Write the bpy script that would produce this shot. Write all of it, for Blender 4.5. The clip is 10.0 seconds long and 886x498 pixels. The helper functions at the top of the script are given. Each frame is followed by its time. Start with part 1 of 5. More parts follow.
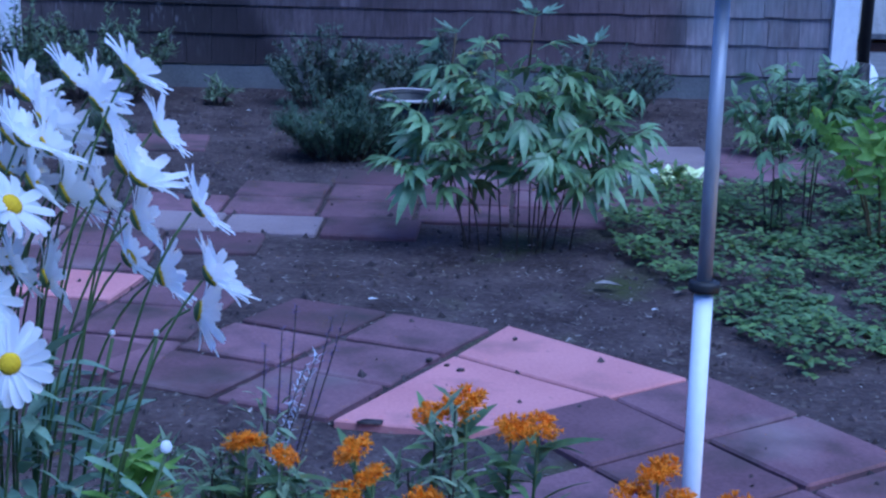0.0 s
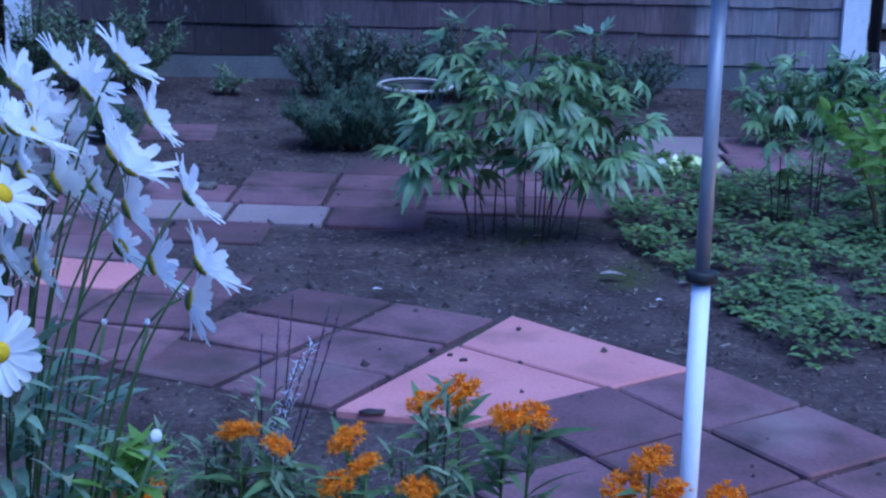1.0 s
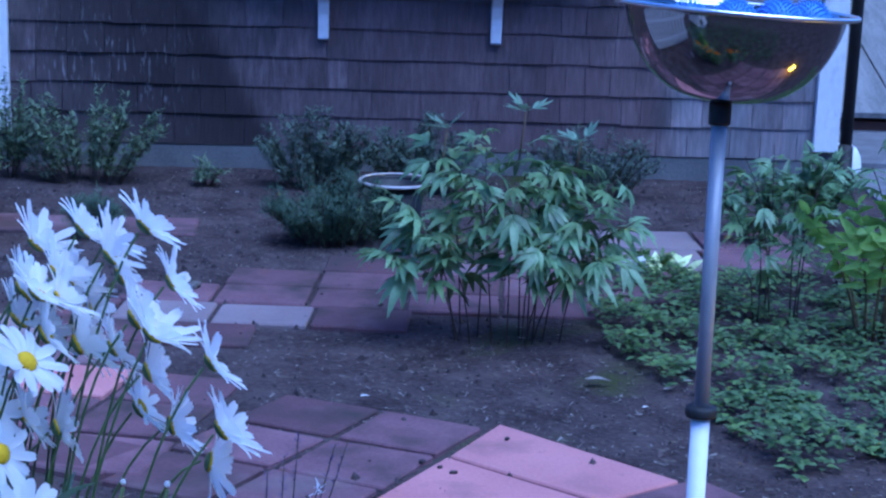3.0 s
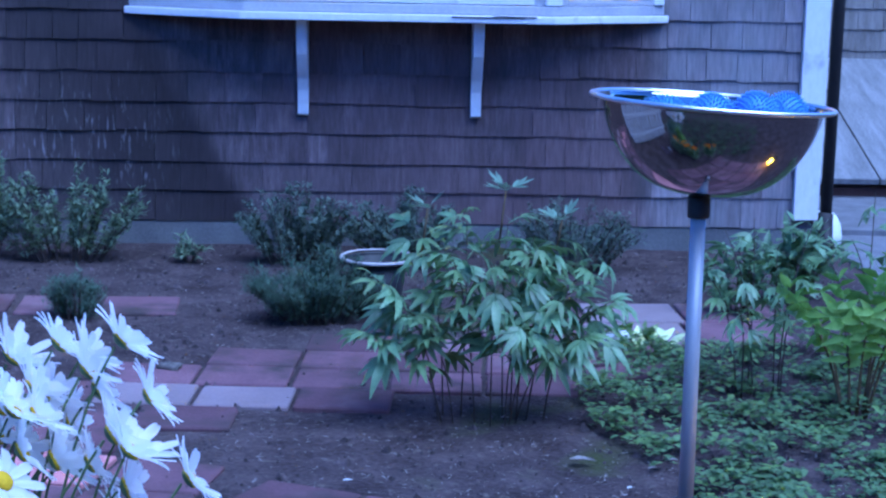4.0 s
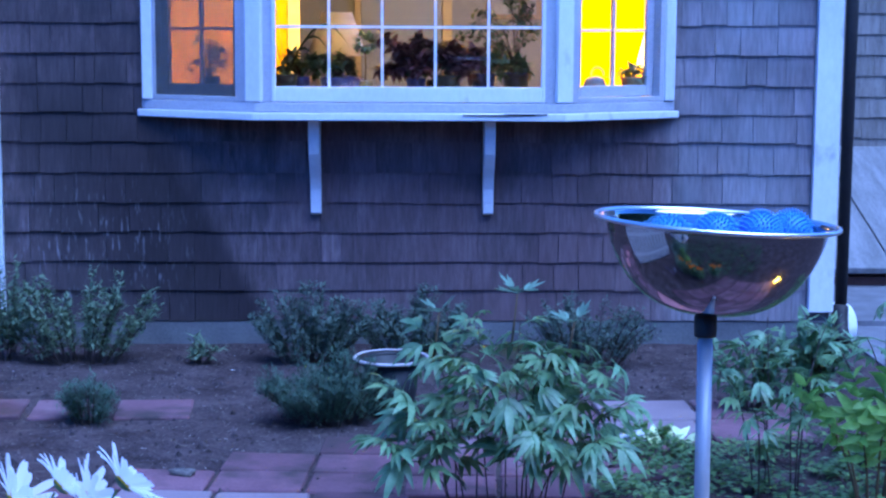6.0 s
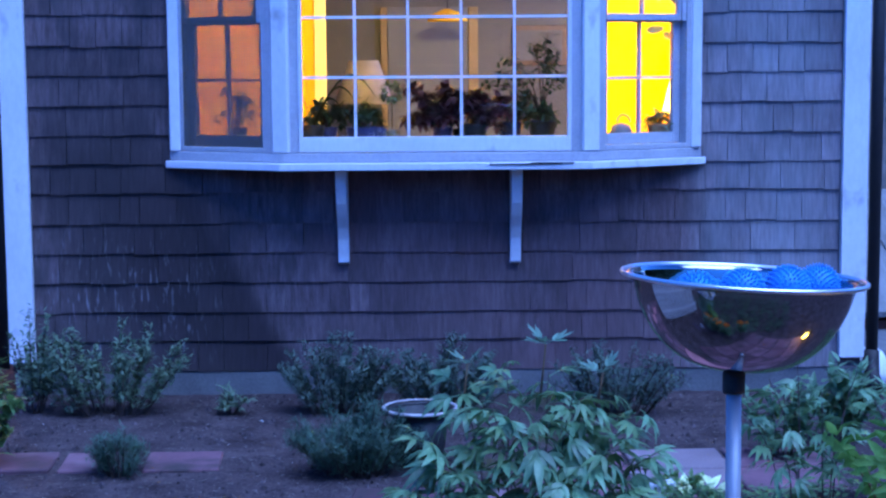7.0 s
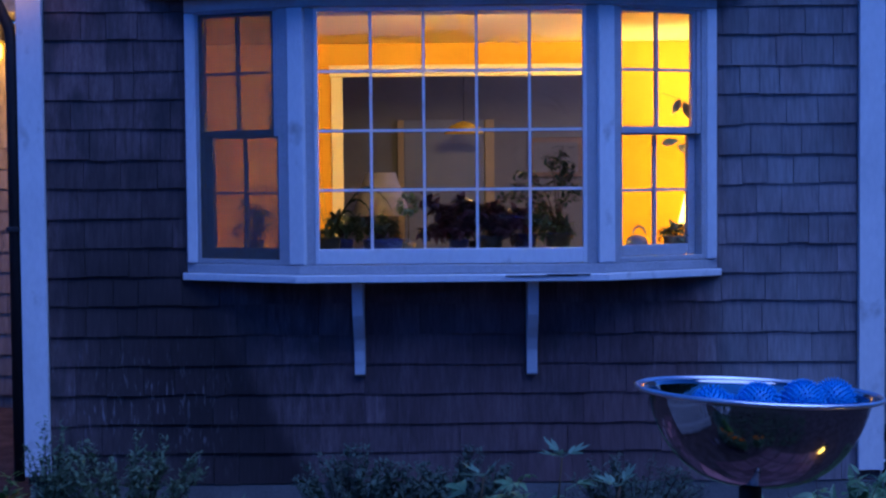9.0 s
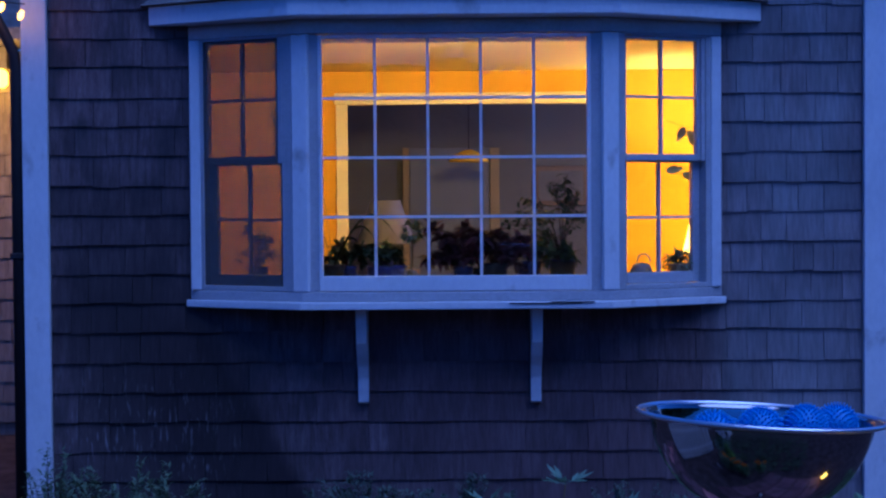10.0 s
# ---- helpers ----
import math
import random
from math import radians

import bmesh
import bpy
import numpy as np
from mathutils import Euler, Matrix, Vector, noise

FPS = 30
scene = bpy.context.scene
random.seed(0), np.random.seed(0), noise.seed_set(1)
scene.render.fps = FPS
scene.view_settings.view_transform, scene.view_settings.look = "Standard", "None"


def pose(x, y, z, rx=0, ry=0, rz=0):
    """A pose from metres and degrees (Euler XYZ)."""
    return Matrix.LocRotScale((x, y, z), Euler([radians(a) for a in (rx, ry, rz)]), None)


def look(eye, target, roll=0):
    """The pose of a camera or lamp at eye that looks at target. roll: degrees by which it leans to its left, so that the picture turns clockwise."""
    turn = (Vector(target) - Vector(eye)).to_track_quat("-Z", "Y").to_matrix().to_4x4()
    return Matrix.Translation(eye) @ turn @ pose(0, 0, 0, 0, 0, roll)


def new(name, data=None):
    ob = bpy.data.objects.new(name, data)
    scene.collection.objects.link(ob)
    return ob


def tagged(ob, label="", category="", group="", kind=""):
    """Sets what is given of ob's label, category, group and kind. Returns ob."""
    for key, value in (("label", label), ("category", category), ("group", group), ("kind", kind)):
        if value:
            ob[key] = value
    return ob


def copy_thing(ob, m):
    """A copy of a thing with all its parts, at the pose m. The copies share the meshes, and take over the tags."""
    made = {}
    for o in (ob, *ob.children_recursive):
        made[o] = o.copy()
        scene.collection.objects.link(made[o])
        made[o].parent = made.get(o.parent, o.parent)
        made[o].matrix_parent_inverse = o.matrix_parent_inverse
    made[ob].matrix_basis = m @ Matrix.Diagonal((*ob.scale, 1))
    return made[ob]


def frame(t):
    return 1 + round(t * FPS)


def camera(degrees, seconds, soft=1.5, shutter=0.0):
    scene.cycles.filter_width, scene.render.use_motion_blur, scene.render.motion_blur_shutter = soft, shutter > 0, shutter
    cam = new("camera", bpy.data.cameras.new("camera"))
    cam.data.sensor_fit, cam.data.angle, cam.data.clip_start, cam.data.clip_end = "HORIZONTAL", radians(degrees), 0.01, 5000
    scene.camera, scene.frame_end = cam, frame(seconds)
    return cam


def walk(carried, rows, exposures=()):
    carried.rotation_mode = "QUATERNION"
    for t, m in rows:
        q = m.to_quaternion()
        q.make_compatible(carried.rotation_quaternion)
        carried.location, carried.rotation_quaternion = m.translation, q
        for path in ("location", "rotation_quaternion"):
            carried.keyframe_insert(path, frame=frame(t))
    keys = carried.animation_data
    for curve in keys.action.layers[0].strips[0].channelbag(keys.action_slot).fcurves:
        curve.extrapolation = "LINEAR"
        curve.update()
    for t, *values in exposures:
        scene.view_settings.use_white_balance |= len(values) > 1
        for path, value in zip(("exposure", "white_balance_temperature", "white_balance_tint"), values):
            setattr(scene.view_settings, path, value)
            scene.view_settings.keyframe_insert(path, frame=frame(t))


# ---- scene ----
cam = camera(30.4, 10.0, soft=2.4)
PATH = [
    (0, (-0.002, -7.054, 1.21), (0.024, -5.125, 0.684), 1.5),
    (0.5, (0.01, -7.067, 1.21), (0.031, -5.138, 0.68), 1.5),
    (1, (0.024, -7.055, 1.21), (0.032, -5.129, 0.672), 1.4),
    (1.5, (0.011, -7.056, 1.218), (0.009, -5.131, 0.676), 1.4),
    (2, (-0.008, -7.048, 1.238), (-0.019, -5.123, 0.695), 1.3),
    (2.5, (-0.02, -7.046, 1.279), (-0.021, -5.112, 0.769), 1.4),
    (3, (-0.035, -7.056, 1.317), (0.014, -5.11, 0.858), 1.8),
    (4.5, (-0.03, -7.03, 1.384), (0.039, -5.064, 1.023), 1.1),
    (5, (-0.031, -7.044, 1.401), (0.027, -5.074, 1.061), 0.8),
    (5.5, (-0.018, -7.028, 1.411), (0.039, -5.053, 1.1), 0.5),
    (7, (-0.011, -7.025, 1.443), (0.0, -5.038, 1.212), -0.4),
    (7.5, (-0.004, -7.019, 1.451), (-0.001, -5.029, 1.251), -0.7),
    (8, (-0.006, -7.026, 1.454), (-0.004, -5.033, 1.278), -0.6),
    (8.5, (-0.005, -7.028, 1.455), (-0.009, -5.033, 1.306), -0.5),
    (9, (-0.007, -7.034, 1.45), (-0.016, -5.037, 1.354), -0.5),
    (9.5, (-0.006, -7.038, 1.446), (-0.017, -5.039, 1.372), -0.5),
    (10, (0.001, -7.023, 1.44), (-0.015, -5.024, 1.38), -0.4),
]
EXPOSURES = [(0, 2.18, 9450, -7), (3, 2.28, 9050, -6.5), (4.5, 2.67, 8500, -5), (5.5, 2.64, 8200, -5), (6.3, 2.52, 7520, -1), (7.0, 2.22, 7120, 1), (7.5, 1.62, 6920, 4), (8.5, 0.9, 6520, 10), (10, 0.48, 6240, 12)]
walk(cam, [(t, look(eye, target, roll)) for t, eye, target, roll in PATH], EXPOSURES)

# ---- world and light ----
world = bpy.data.worlds.new("dusk_sky")
scene.world = world
world.use_nodes = True
wn = world.node_tree
bg = wn.nodes["Background"]
sky = wn.nodes.new("ShaderNodeTexSky")
sky.sky_type, sky.sun_disc = "NISHITA", False
sky.sun_elevation, sky.sun_rotation = radians(5), radians(20)
sky.air_density, sky.dust_density, sky.ozone_density = 1.0, 0.3, 6.0
deep = wn.nodes.new("ShaderNodeVectorMath")
deep.operation, deep.inputs[1].default_value = "MULTIPLY", (0.665, 1.02, 2.20)  # the deep blue of late dusk
wn.links.new(sky.outputs[0], deep.inputs[0]), wn.links.new(deep.outputs[0], bg.inputs[0])
bg.inputs[1].default_value = 0.12
sun = new("sun", bpy.data.lights.new("sun", "SUN"))
sun.data.energy, sun.data.angle, sun.data.color = 2.08, radians(60), (0.215, 0.372, 0.965)
sun.matrix_world = look((3, -3.6, 9), (0, 0, 0))


# ---- materials ----
def mat(name, dark, light, rough=0.8, scale=8.0, fine=120.0, bump=0.2, metal=0.0, vary=0.0, stretch=(1, 1, 1), spec=0.4, dist=0.01):
    """A surface between two colours, mottled at two scales, with relief; vary: how far pieces differ in brightness."""
    m = bpy.data.materials.new(name)
    m.use_nodes = True
    nt = m.node_tree
    n, l = nt.nodes, nt.links
    p = n["Principled BSDF"]
    tc = n.new("ShaderNodeTexCoord")
    mp = n.new("ShaderNodeMapping")
    mp.inputs["Scale"].default_value = stretch
    l.new(tc.outputs["Object"], mp.inputs[0])
    a, b = n.new("ShaderNodeTexNoise"), n.new("ShaderNodeTexNoise")
    a.inputs["Scale"].default_value, a.inputs["Detail"].default_value = scale, 5
    b.inputs["Scale"].default_value, b.inputs["Detail"].default_value = fine, 3
    oi, ge = n.new("ShaderNodeObjectInfo"), n.new("ShaderNodeNewGeometry")
    add = n.new("ShaderNodeMath")
    add.operation = "ADD"
    l.new(oi.outputs["Random"], add.inputs[0])
    l.new(ge.outputs["Random Per Island"], add.inputs[1])
    fr = n.new("ShaderNodeMath")
    fr.operation = "FRACT"
    l.new(add.outputs[0], fr.inputs[0])
    if vary:
        sh = n.new("ShaderNodeVectorMath")
        sh.operation = "ADD"
        cx = n.new("ShaderNodeCombineXYZ")
        mu = n.new("ShaderNodeMath")
        mu.operation, mu.inputs[1].default_value = "MULTIPLY", 37.0
        l.new(fr.outputs[0], mu.inputs[0])
        l.new(mu.outputs[0], cx.inputs[0]), l.new(mu.outputs[0], cx.inputs[2])
        l.new(mp.outputs[0], sh.inputs[0]), l.new(cx.outputs[0], sh.inputs[1])
        src = sh.outputs[0]
    else:
        src = mp.outputs[0]
    l.new(src, a.inputs["Vector"]), l.new(src, b.inputs["Vector"])
    mix = n.new("ShaderNodeMix")
    mix.data_type = "FLOAT"
    mix.inputs[0].default_value = 0.4
    l.new(a.outputs[0], mix.inputs[2]), l.new(b.outputs[0], mix.inputs[3])
    cr = n.new("ShaderNodeValToRGB")
    cr.color_ramp.elements[0].position, cr.color_ramp.elements[1].position = 0.33, 0.67
    cr.color_ramp.elements[0].color, cr.color_ramp.elements[1].color = (*dark, 1), (*light, 1)
    l.new(mix.outputs[0], cr.inputs[0])
    col = cr.outputs[0]
    if vary:
        mr = n.new("ShaderNodeMapRange")
        mr.inputs[3].default_value, mr.inputs[4].default_value = 1 - vary, 1 + vary
        l.new(fr.outputs[0], mr.inputs[0])
        hs = n.new("ShaderNodeHueSaturation")
        l.new(mr.outputs[0], hs.inputs["Value"]), l.new(col, hs.inputs["Color"])
        col = hs.outputs[0]
    l.new(col, p.inputs["Base Color"])
    p.inputs["Roughness"].default_value, p.inputs["Metallic"].default_value = rough, metal
    p.inputs["Specular IOR Level"].default_value = spec
    if bump:
        bp = n.new("ShaderNodeBump")
        bp.inputs["Strength"].default_value, bp.inputs["Distance"].default_value = bump, dist
        l.new(mix.outputs[0], bp.inputs["Height"])
        l.new(bp.outputs[0], p.inputs["Normal"])
    return m


def overlay(m, colour, scale, low, high, stretch=(1, 1, 1), zband=None, xband=None, offset=(0, 0, 0), skew=0.0):
    """A second colour in world space over a material: noise between low and high, kept to a soft band in z and x."""
    n, l = m.node_tree.nodes, m.node_tree.links
    p = n["Principled BSDF"]
    was = p.inputs["Base Color"].links[0].from_socket
    ge = n.new("ShaderNodeNewGeometry")
    mp = n.new("ShaderNodeMapping")
    mp.inputs["Scale"].default_value, mp.inputs["Location"].default_value = stretch, offset
    l.new(ge.outputs["Position"], mp.inputs[0])
    no = n.new("ShaderNodeTexNoise")
    no.inputs["Scale"].default_value, no.inputs["Detail"].default_value = scale, 6
    l.new(mp.outputs[0], no.inputs["Vector"])
    mr = n.new("ShaderNodeMapRange")
    mr.inputs[1].default_value, mr.inputs[2].default_value = low, high
    l.new(no.outputs[0], mr.inputs[0])
    fac = mr.outputs[0]
    se = n.new("ShaderNodeSeparateXYZ")
    l.new(ge.outputs["Position"], se.inputs[0])
    ma = n.new("ShaderNodeMath")
    ma.operation, ma.inputs[1].default_value = "MULTIPLY_ADD", skew
    l.new(se.outputs[2], ma.inputs[0]), l.new(se.outputs[0], ma.inputs[2])
    for axis, band in ((2, zband), (0, xband)):
        if band:
            for lo, hi in (band[:2], band[2:]):
                r = n.new("ShaderNodeMapRange")
                r.interpolation_type = "SMOOTHSTEP"
                r.inputs[1].default_value, r.inputs[2].default_value = min(lo, hi), max(lo, hi)
                if lo > hi:
                    r.inputs[3].default_value, r.inputs[4].default_value = 1, 0
                l.new(se.outputs[2] if axis else ma.outputs[0], r.inputs[0])
                k = n.new("ShaderNodeMath")
                k.operation = "MULTIPLY"
                l.new(fac, k.inputs[0]), l.new(r.outputs[0], k.inputs[1])
                fac = k.outputs[0]
    mx = n.new("ShaderNodeMix")
    mx.data_type = "RGBA"
    l.new(fac, mx.inputs[0]), l.new(was, mx.inputs[6])
    mx.inputs[7].default_value = (*colour, 1)
    l.new(mx.outputs[2], p.inputs["Base Color"])
    return m


def per_piece(m, amount, grain):
    """Sets pieces of one material apart in value, with a fine upright grain that starts anew on each."""
    n, l = m.node_tree.nodes, m.node_tree.links
    p = n["Principled BSDF"]
    was = p.inputs["Base Color"].links[0].from_socket
    oi, ge = n.new("ShaderNodeObjectInfo"), n.new("ShaderNodeNewGeometry")
    add, fr = n.new("ShaderNodeMath"), n.new("ShaderNodeMath")
    add.operation, fr.operation = "MULTIPLY_ADD", "FRACT"
    add.inputs[1].default_value = 7.3
    l.new(oi.outputs["Random"], add.inputs[0]), l.new(ge.outputs["Random Per Island"], add.inputs[2])
    l.new(add.outputs[0], fr.inputs[0])
    mp = n.new("ShaderNodeMapping")
    mp.inputs["Scale"].default_value = (1, 1, 0.09)
    l.new(ge.outputs["Position"], mp.inputs[0])
    no = n.new("ShaderNodeTexNoise")
    no.noise_dimensions = "4D"
    no.inputs["Scale"].default_value, no.inputs["Detail"].default_value = 85, 3
    k = n.new("ShaderNodeMath")
    k.operation, k.inputs[1].default_value = "MULTIPLY", 40.0
    l.new(fr.outputs[0], k.inputs[0])
    l.new(mp.outputs[0], no.inputs["Vector"]), l.new(k.outputs[0], no.inputs["W"])
    a, b, mu = n.new("ShaderNodeMapRange"), n.new("ShaderNodeMapRange"), n.new("ShaderNodeMath")
    a.inputs[3].default_value, a.inputs[4].default_value = 1 - amount, 1 + amount
    b.inputs[1].default_value, b.inputs[2].default_value = 0.3, 0.7
    b.inputs[3].default_value, b.inputs[4].default_value = 1 - grain, 1 + grain
    mu.operation = "MULTIPLY"
    l.new(fr.outputs[0], a.inputs[0]), l.new(no.outputs[0], b.inputs[0])
    l.new(a.outputs[0], mu.inputs[0]), l.new(b.outputs[0], mu.inputs[1])
    hs = n.new("ShaderNodeHueSaturation")
    l.new(mu.outputs[0], hs.inputs["Value"]), l.new(was, hs.inputs["Color"])
    l.new(hs.outputs[0], p.inputs["Base Color"])
    return m


def thin(m, amount=0.4):
    """Lets light through a leaf or petal."""
    n, l = m.node_tree.nodes, m.node_tree.links
    p = n["Principled BSDF"]
    t, mx = n.new("ShaderNodeBsdfTranslucent"), n.new("ShaderNodeMixShader")
    l.new(p.inputs["Base Color"].links[0].from_socket, t.inputs[0])
    mx.inputs[0].default_value = amount
    l.new(p.outputs[0], mx.inputs[1]), l.new(t.outputs[0], mx.inputs[2])
    l.new(mx.outputs[0], n["Material Output"].inputs[0])
    return m


def glow(name, colour, strength):
    m = bpy.data.materials.new(name)
    m.use_nodes = True
    p = m.node_tree.nodes["Principled BSDF"]
    p.inputs["Base Color"].default_value = (*colour, 1)
    p.inputs["Emission Color"].default_value = (*colour, 1)
    p.inputs["Emission Strength"].default_value = strength
    return m


SHINGLE = mat("weathered_shingle", (0.090, 0.055, 0.058), (0.23, 0.157, 0.158), 0.9, 9, 60, 0.7, vary=0.2, stretch=(5, 5, 0.6), dist=0.004)
overlay(SHINGLE, (0.068, 0.052, 0.056), 6, 0.46, 0.66, (1, 1, 0.6))
# Darker slanted band left below the bay, then a darker lower left.
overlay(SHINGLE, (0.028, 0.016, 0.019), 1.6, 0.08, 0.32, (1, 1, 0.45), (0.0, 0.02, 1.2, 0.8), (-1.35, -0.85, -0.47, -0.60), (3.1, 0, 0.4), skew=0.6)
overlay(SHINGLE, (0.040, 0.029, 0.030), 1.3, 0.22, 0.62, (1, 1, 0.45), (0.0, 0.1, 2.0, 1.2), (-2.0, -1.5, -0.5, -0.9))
overlay(SHINGLE, (0.19, 0.17, 0.175), 58, 0.58, 0.72, (1.3, 1, 0.20), (0.1, 0.2, 0.85, 0.5), (-1.9, -1.7, -0.8, -1.2))
# Lighter tone from the bay's right end on.
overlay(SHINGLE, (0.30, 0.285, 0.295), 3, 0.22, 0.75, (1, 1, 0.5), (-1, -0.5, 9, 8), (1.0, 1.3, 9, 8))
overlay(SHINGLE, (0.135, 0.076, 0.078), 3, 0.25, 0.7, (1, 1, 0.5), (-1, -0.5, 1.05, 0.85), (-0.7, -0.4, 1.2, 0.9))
per_piece(SHINGLE, 0.17, 0.2)
FARSHINGLE = mat("silvered_shingle", (0.16, 0.135, 0.125), (0.29, 0.26, 0.24), 0.9, 7, 50, 0.4, vary=0.15, stretch=(5, 5, 0.6))
PAINT = mat("white_house_paint", (0.66, 0.67, 0.68), (0.80, 0.80, 0.80), 0.55, 5, 60, 0.12, stretch=(1, 1, 0.5))
overlay(PAINT, (0.36, 0.34, 0.32), 9, 0.62, 0.8, (1, 1, 0.7))
SASH = mat("grey_sash_paint", (0.36, 0.36, 0.38), (0.50, 0.50, 0.52), 0.6, 6, 70, 0.1)
CONCRETE = mat("foundation_concrete", (0.10, 0.10, 0.10), (0.19, 0.185, 0.18), 0.95, 5, 90, 0.4)
SOIL = mat("garden_soil", (0.026, 0.017, 0.018), (0.112, 0.078, 0.078), 1.0, 6, 70, 0.9, dist=0.03, spec=0.1)
overlay(SOIL, (0.14, 0.11, 0.095), 30, 0.6, 0.75)
overlay(SOIL, (0.045, 0.055, 0.018), 3, 0.52, 0.70, zband=None, xband=(-0.05, 0.15, 0.75, 0.5))
PAVER = mat("red_concrete_paver", (0.125, 0.056, 0.067), (0.22, 0.104, 0.119), 0.9, 5, 110, 0.35, vary=0.3, dist=0.004, spec=0.25)
overlay(PAVER, (0.06, 0.042, 0.04), 5, 0.47, 0.7)
PINK = mat("pink_concrete_paver", (0.49, 0.168, 0.17), (0.63, 0.24, 0.235), 0.85, 4, 120, 0.25, vary=0.05, dist=0.003, spec=0.25)
overlay(PAVER, (0.26, 0.18, 0.185), 2.2, 0.58, 0.8)
overlay(PINK, (0.26, 0.12, 0.12), 5, 0.56, 0.78)
overlay(PINK, (0.12, 0.07, 0.065), 30, 0.68, 0.78)
PALE = mat("pale_concrete_paver", (0.21, 0.145, 0.15), (0.30, 0.215, 0.22), 0.9, 5, 110, 0.3, vary=0.06, dist=0.004)
STEEL = mat("polished_steel", (0.34, 0.32, 0.32), (0.40, 0.38, 0.38), 0.07, 3, 30, 0.0, metal=1.0)
RIM = mat("brushed_steel_rim", (0.78, 0.78, 0.80), (0.86, 0.86, 0.88), 0.35, 3, 30, 0.0, metal=1.0)
ZINC = mat("galvanised_tube", (0.36, 0.36, 0.37), (0.48, 0.48, 0.49), 0.45, 6, 80, 0.1, metal=0.25, stretch=(1, 1, 0.3))
PVC = mat("white_plastic_pipe", (0.72, 0.74, 0.76), (0.82, 0.83, 0.84), 0.4, 5, 60, 0.05)
RUBBER = mat("black_rubber", (0.012, 0.012, 0.012), (0.03, 0.03, 0.03), 0.6, 10, 80, 0.1)
BLUE = mat("blue_soft_plastic", (0.01, 0.34, 0.78), (0.02, 0.44, 0.88), 0.45, 10, 80, 0.05)
DOWN = mat("black_downspout_paint", (0.012, 0.010, 0.011), (0.03, 0.024, 0.024), 0.6, 5, 60, 0.1)
BLACKPOT = mat("black_nursery_pot", (0.01, 0.01, 0.011), (0.025, 0.025, 0.026), 0.5, 8, 60, 0.1)
RING = mat("chalky_white_plastic", (0.36, 0.31, 0.30), (0.52, 0.47, 0.45), 0.7, 8, 60, 0.1)
BOARD = mat("weathered_grey_board", (0.13, 0.13, 0.135), (0.29, 0.29, 0.30), 0.85, 4, 40, 0.4, vary=0.1, stretch=(5, 0.6, 5))
BRICK = mat("dull_red_brick", (0.09, 0.04, 0.035), (0.18, 0.08, 0.065), 0.95, 8, 80, 0.4)
ORANGEWALL = mat("ochre_wall_paint", (0.75, 0.385, 0.02), (0.80, 0.43, 0.03), 0.8, 3, 60, 0.05)
CREAM = mat("cream_ceiling_paint", (0.85, 0.75, 0.34), (0.89, 0.79, 0.40), 0.85, 3, 60, 0.05)
TRIM = mat("cream_trim_paint", (0.75, 0.66, 0.42), (0.82, 0.74, 0.52), 0.5, 3, 60, 0.05)
# Far room paint is darkened to stand in for its low light.
GREYWALL = mat("darkened_room_paint", (0.13, 0.115, 0.11), (0.19, 0.17, 0.16), 0.9, 2, 40, 0.05)
WOOD = mat("brown_wood", (0.10, 0.05, 0.025), (0.19, 0.10, 0.05), 0.5, 5, 60, 0.2, stretch=(6, 1, 6))
PEONY = mat("peony_leaf", (0.095, 0.215, 0.10), (0.22, 0.375, 0.19), 0.4, 14, 90, 0.15, vary=0.35, spec=0.6)
PEONYWARM = mat("yellow_green_peony_leaf", (0.08, 0.17, 0.065), (0.18, 0.30, 0.13), 0.45, 14, 90, 0.15, vary=0.3)
PEONYTOP = mat("pale_young_leaf", (0.14, 0.26, 0.17), (0.24, 0.38, 0.26), 0.45, 14, 90, 0.1, vary=0.2)
VARIEGATED = mat("cream_variegated_leaf", (0.50, 0.60, 0.20), (0.78, 0.82, 0.46), 0.5, 20, 90, 0.1, vary=0.2)
FERN = mat("bright_fern_frond", (0.115, 0.27, 0.05), (0.23, 0.42, 0.10), 0.6, 14, 90, 0.1, vary=0.25)
COVER = mat("low_groundcover_leaf", (0.055, 0.125, 0.05), (0.145, 0.255, 0.105), 0.55, 14, 90, 0.1, vary=0.4)
COVERLIT = mat("lime_groundcover_leaf", (0.085, 0.18, 0.05), (0.175, 0.295, 0.10), 0.55, 14, 90, 0.1, vary=0.3)
SHRUB = mat("grey_green_needles", (0.04, 0.095, 0.06), (0.11, 0.19, 0.125), 0.8, 14, 90, 0.0, vary=0.35)
WEED = mat("dull_green_leaf", (0.09, 0.16, 0.09), (0.24, 0.32, 0.19), 0.7, 14, 90, 0.0, vary=0.35)
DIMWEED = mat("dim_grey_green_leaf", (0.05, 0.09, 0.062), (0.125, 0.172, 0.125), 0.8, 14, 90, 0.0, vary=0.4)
STEM = mat("green_stem", (0.045, 0.09, 0.03), (0.09, 0.15, 0.05), 0.6, 20, 90, 0.1)
DARKSTEM = mat("dark_red_stem", (0.035, 0.022, 0.02), (0.07, 0.045, 0.035), 0.7, 20, 90, 0.1)
BROWNSTEM = mat("brown_stalk", (0.08, 0.05, 0.025), (0.16, 0.10, 0.05), 0.8, 20, 90, 0.1)
PETAL = mat("white_petal", (0.95, 0.96, 0.96), (0.99, 0.99, 0.99), 0.6, 30, 160, 0.1, vary=0.05)
DISC = mat("yellow_flower_disc", (0.60, 0.30, 0.01), (0.78, 0.46, 0.02), 0.8, 60, 400, 0.8, dist=0.003)
ORANGE = mat("orange_floret", (0.95, 0.22, 0.012), (1.0, 0.34, 0.03), 0.6, 60, 300, 0.2, vary=0.2)
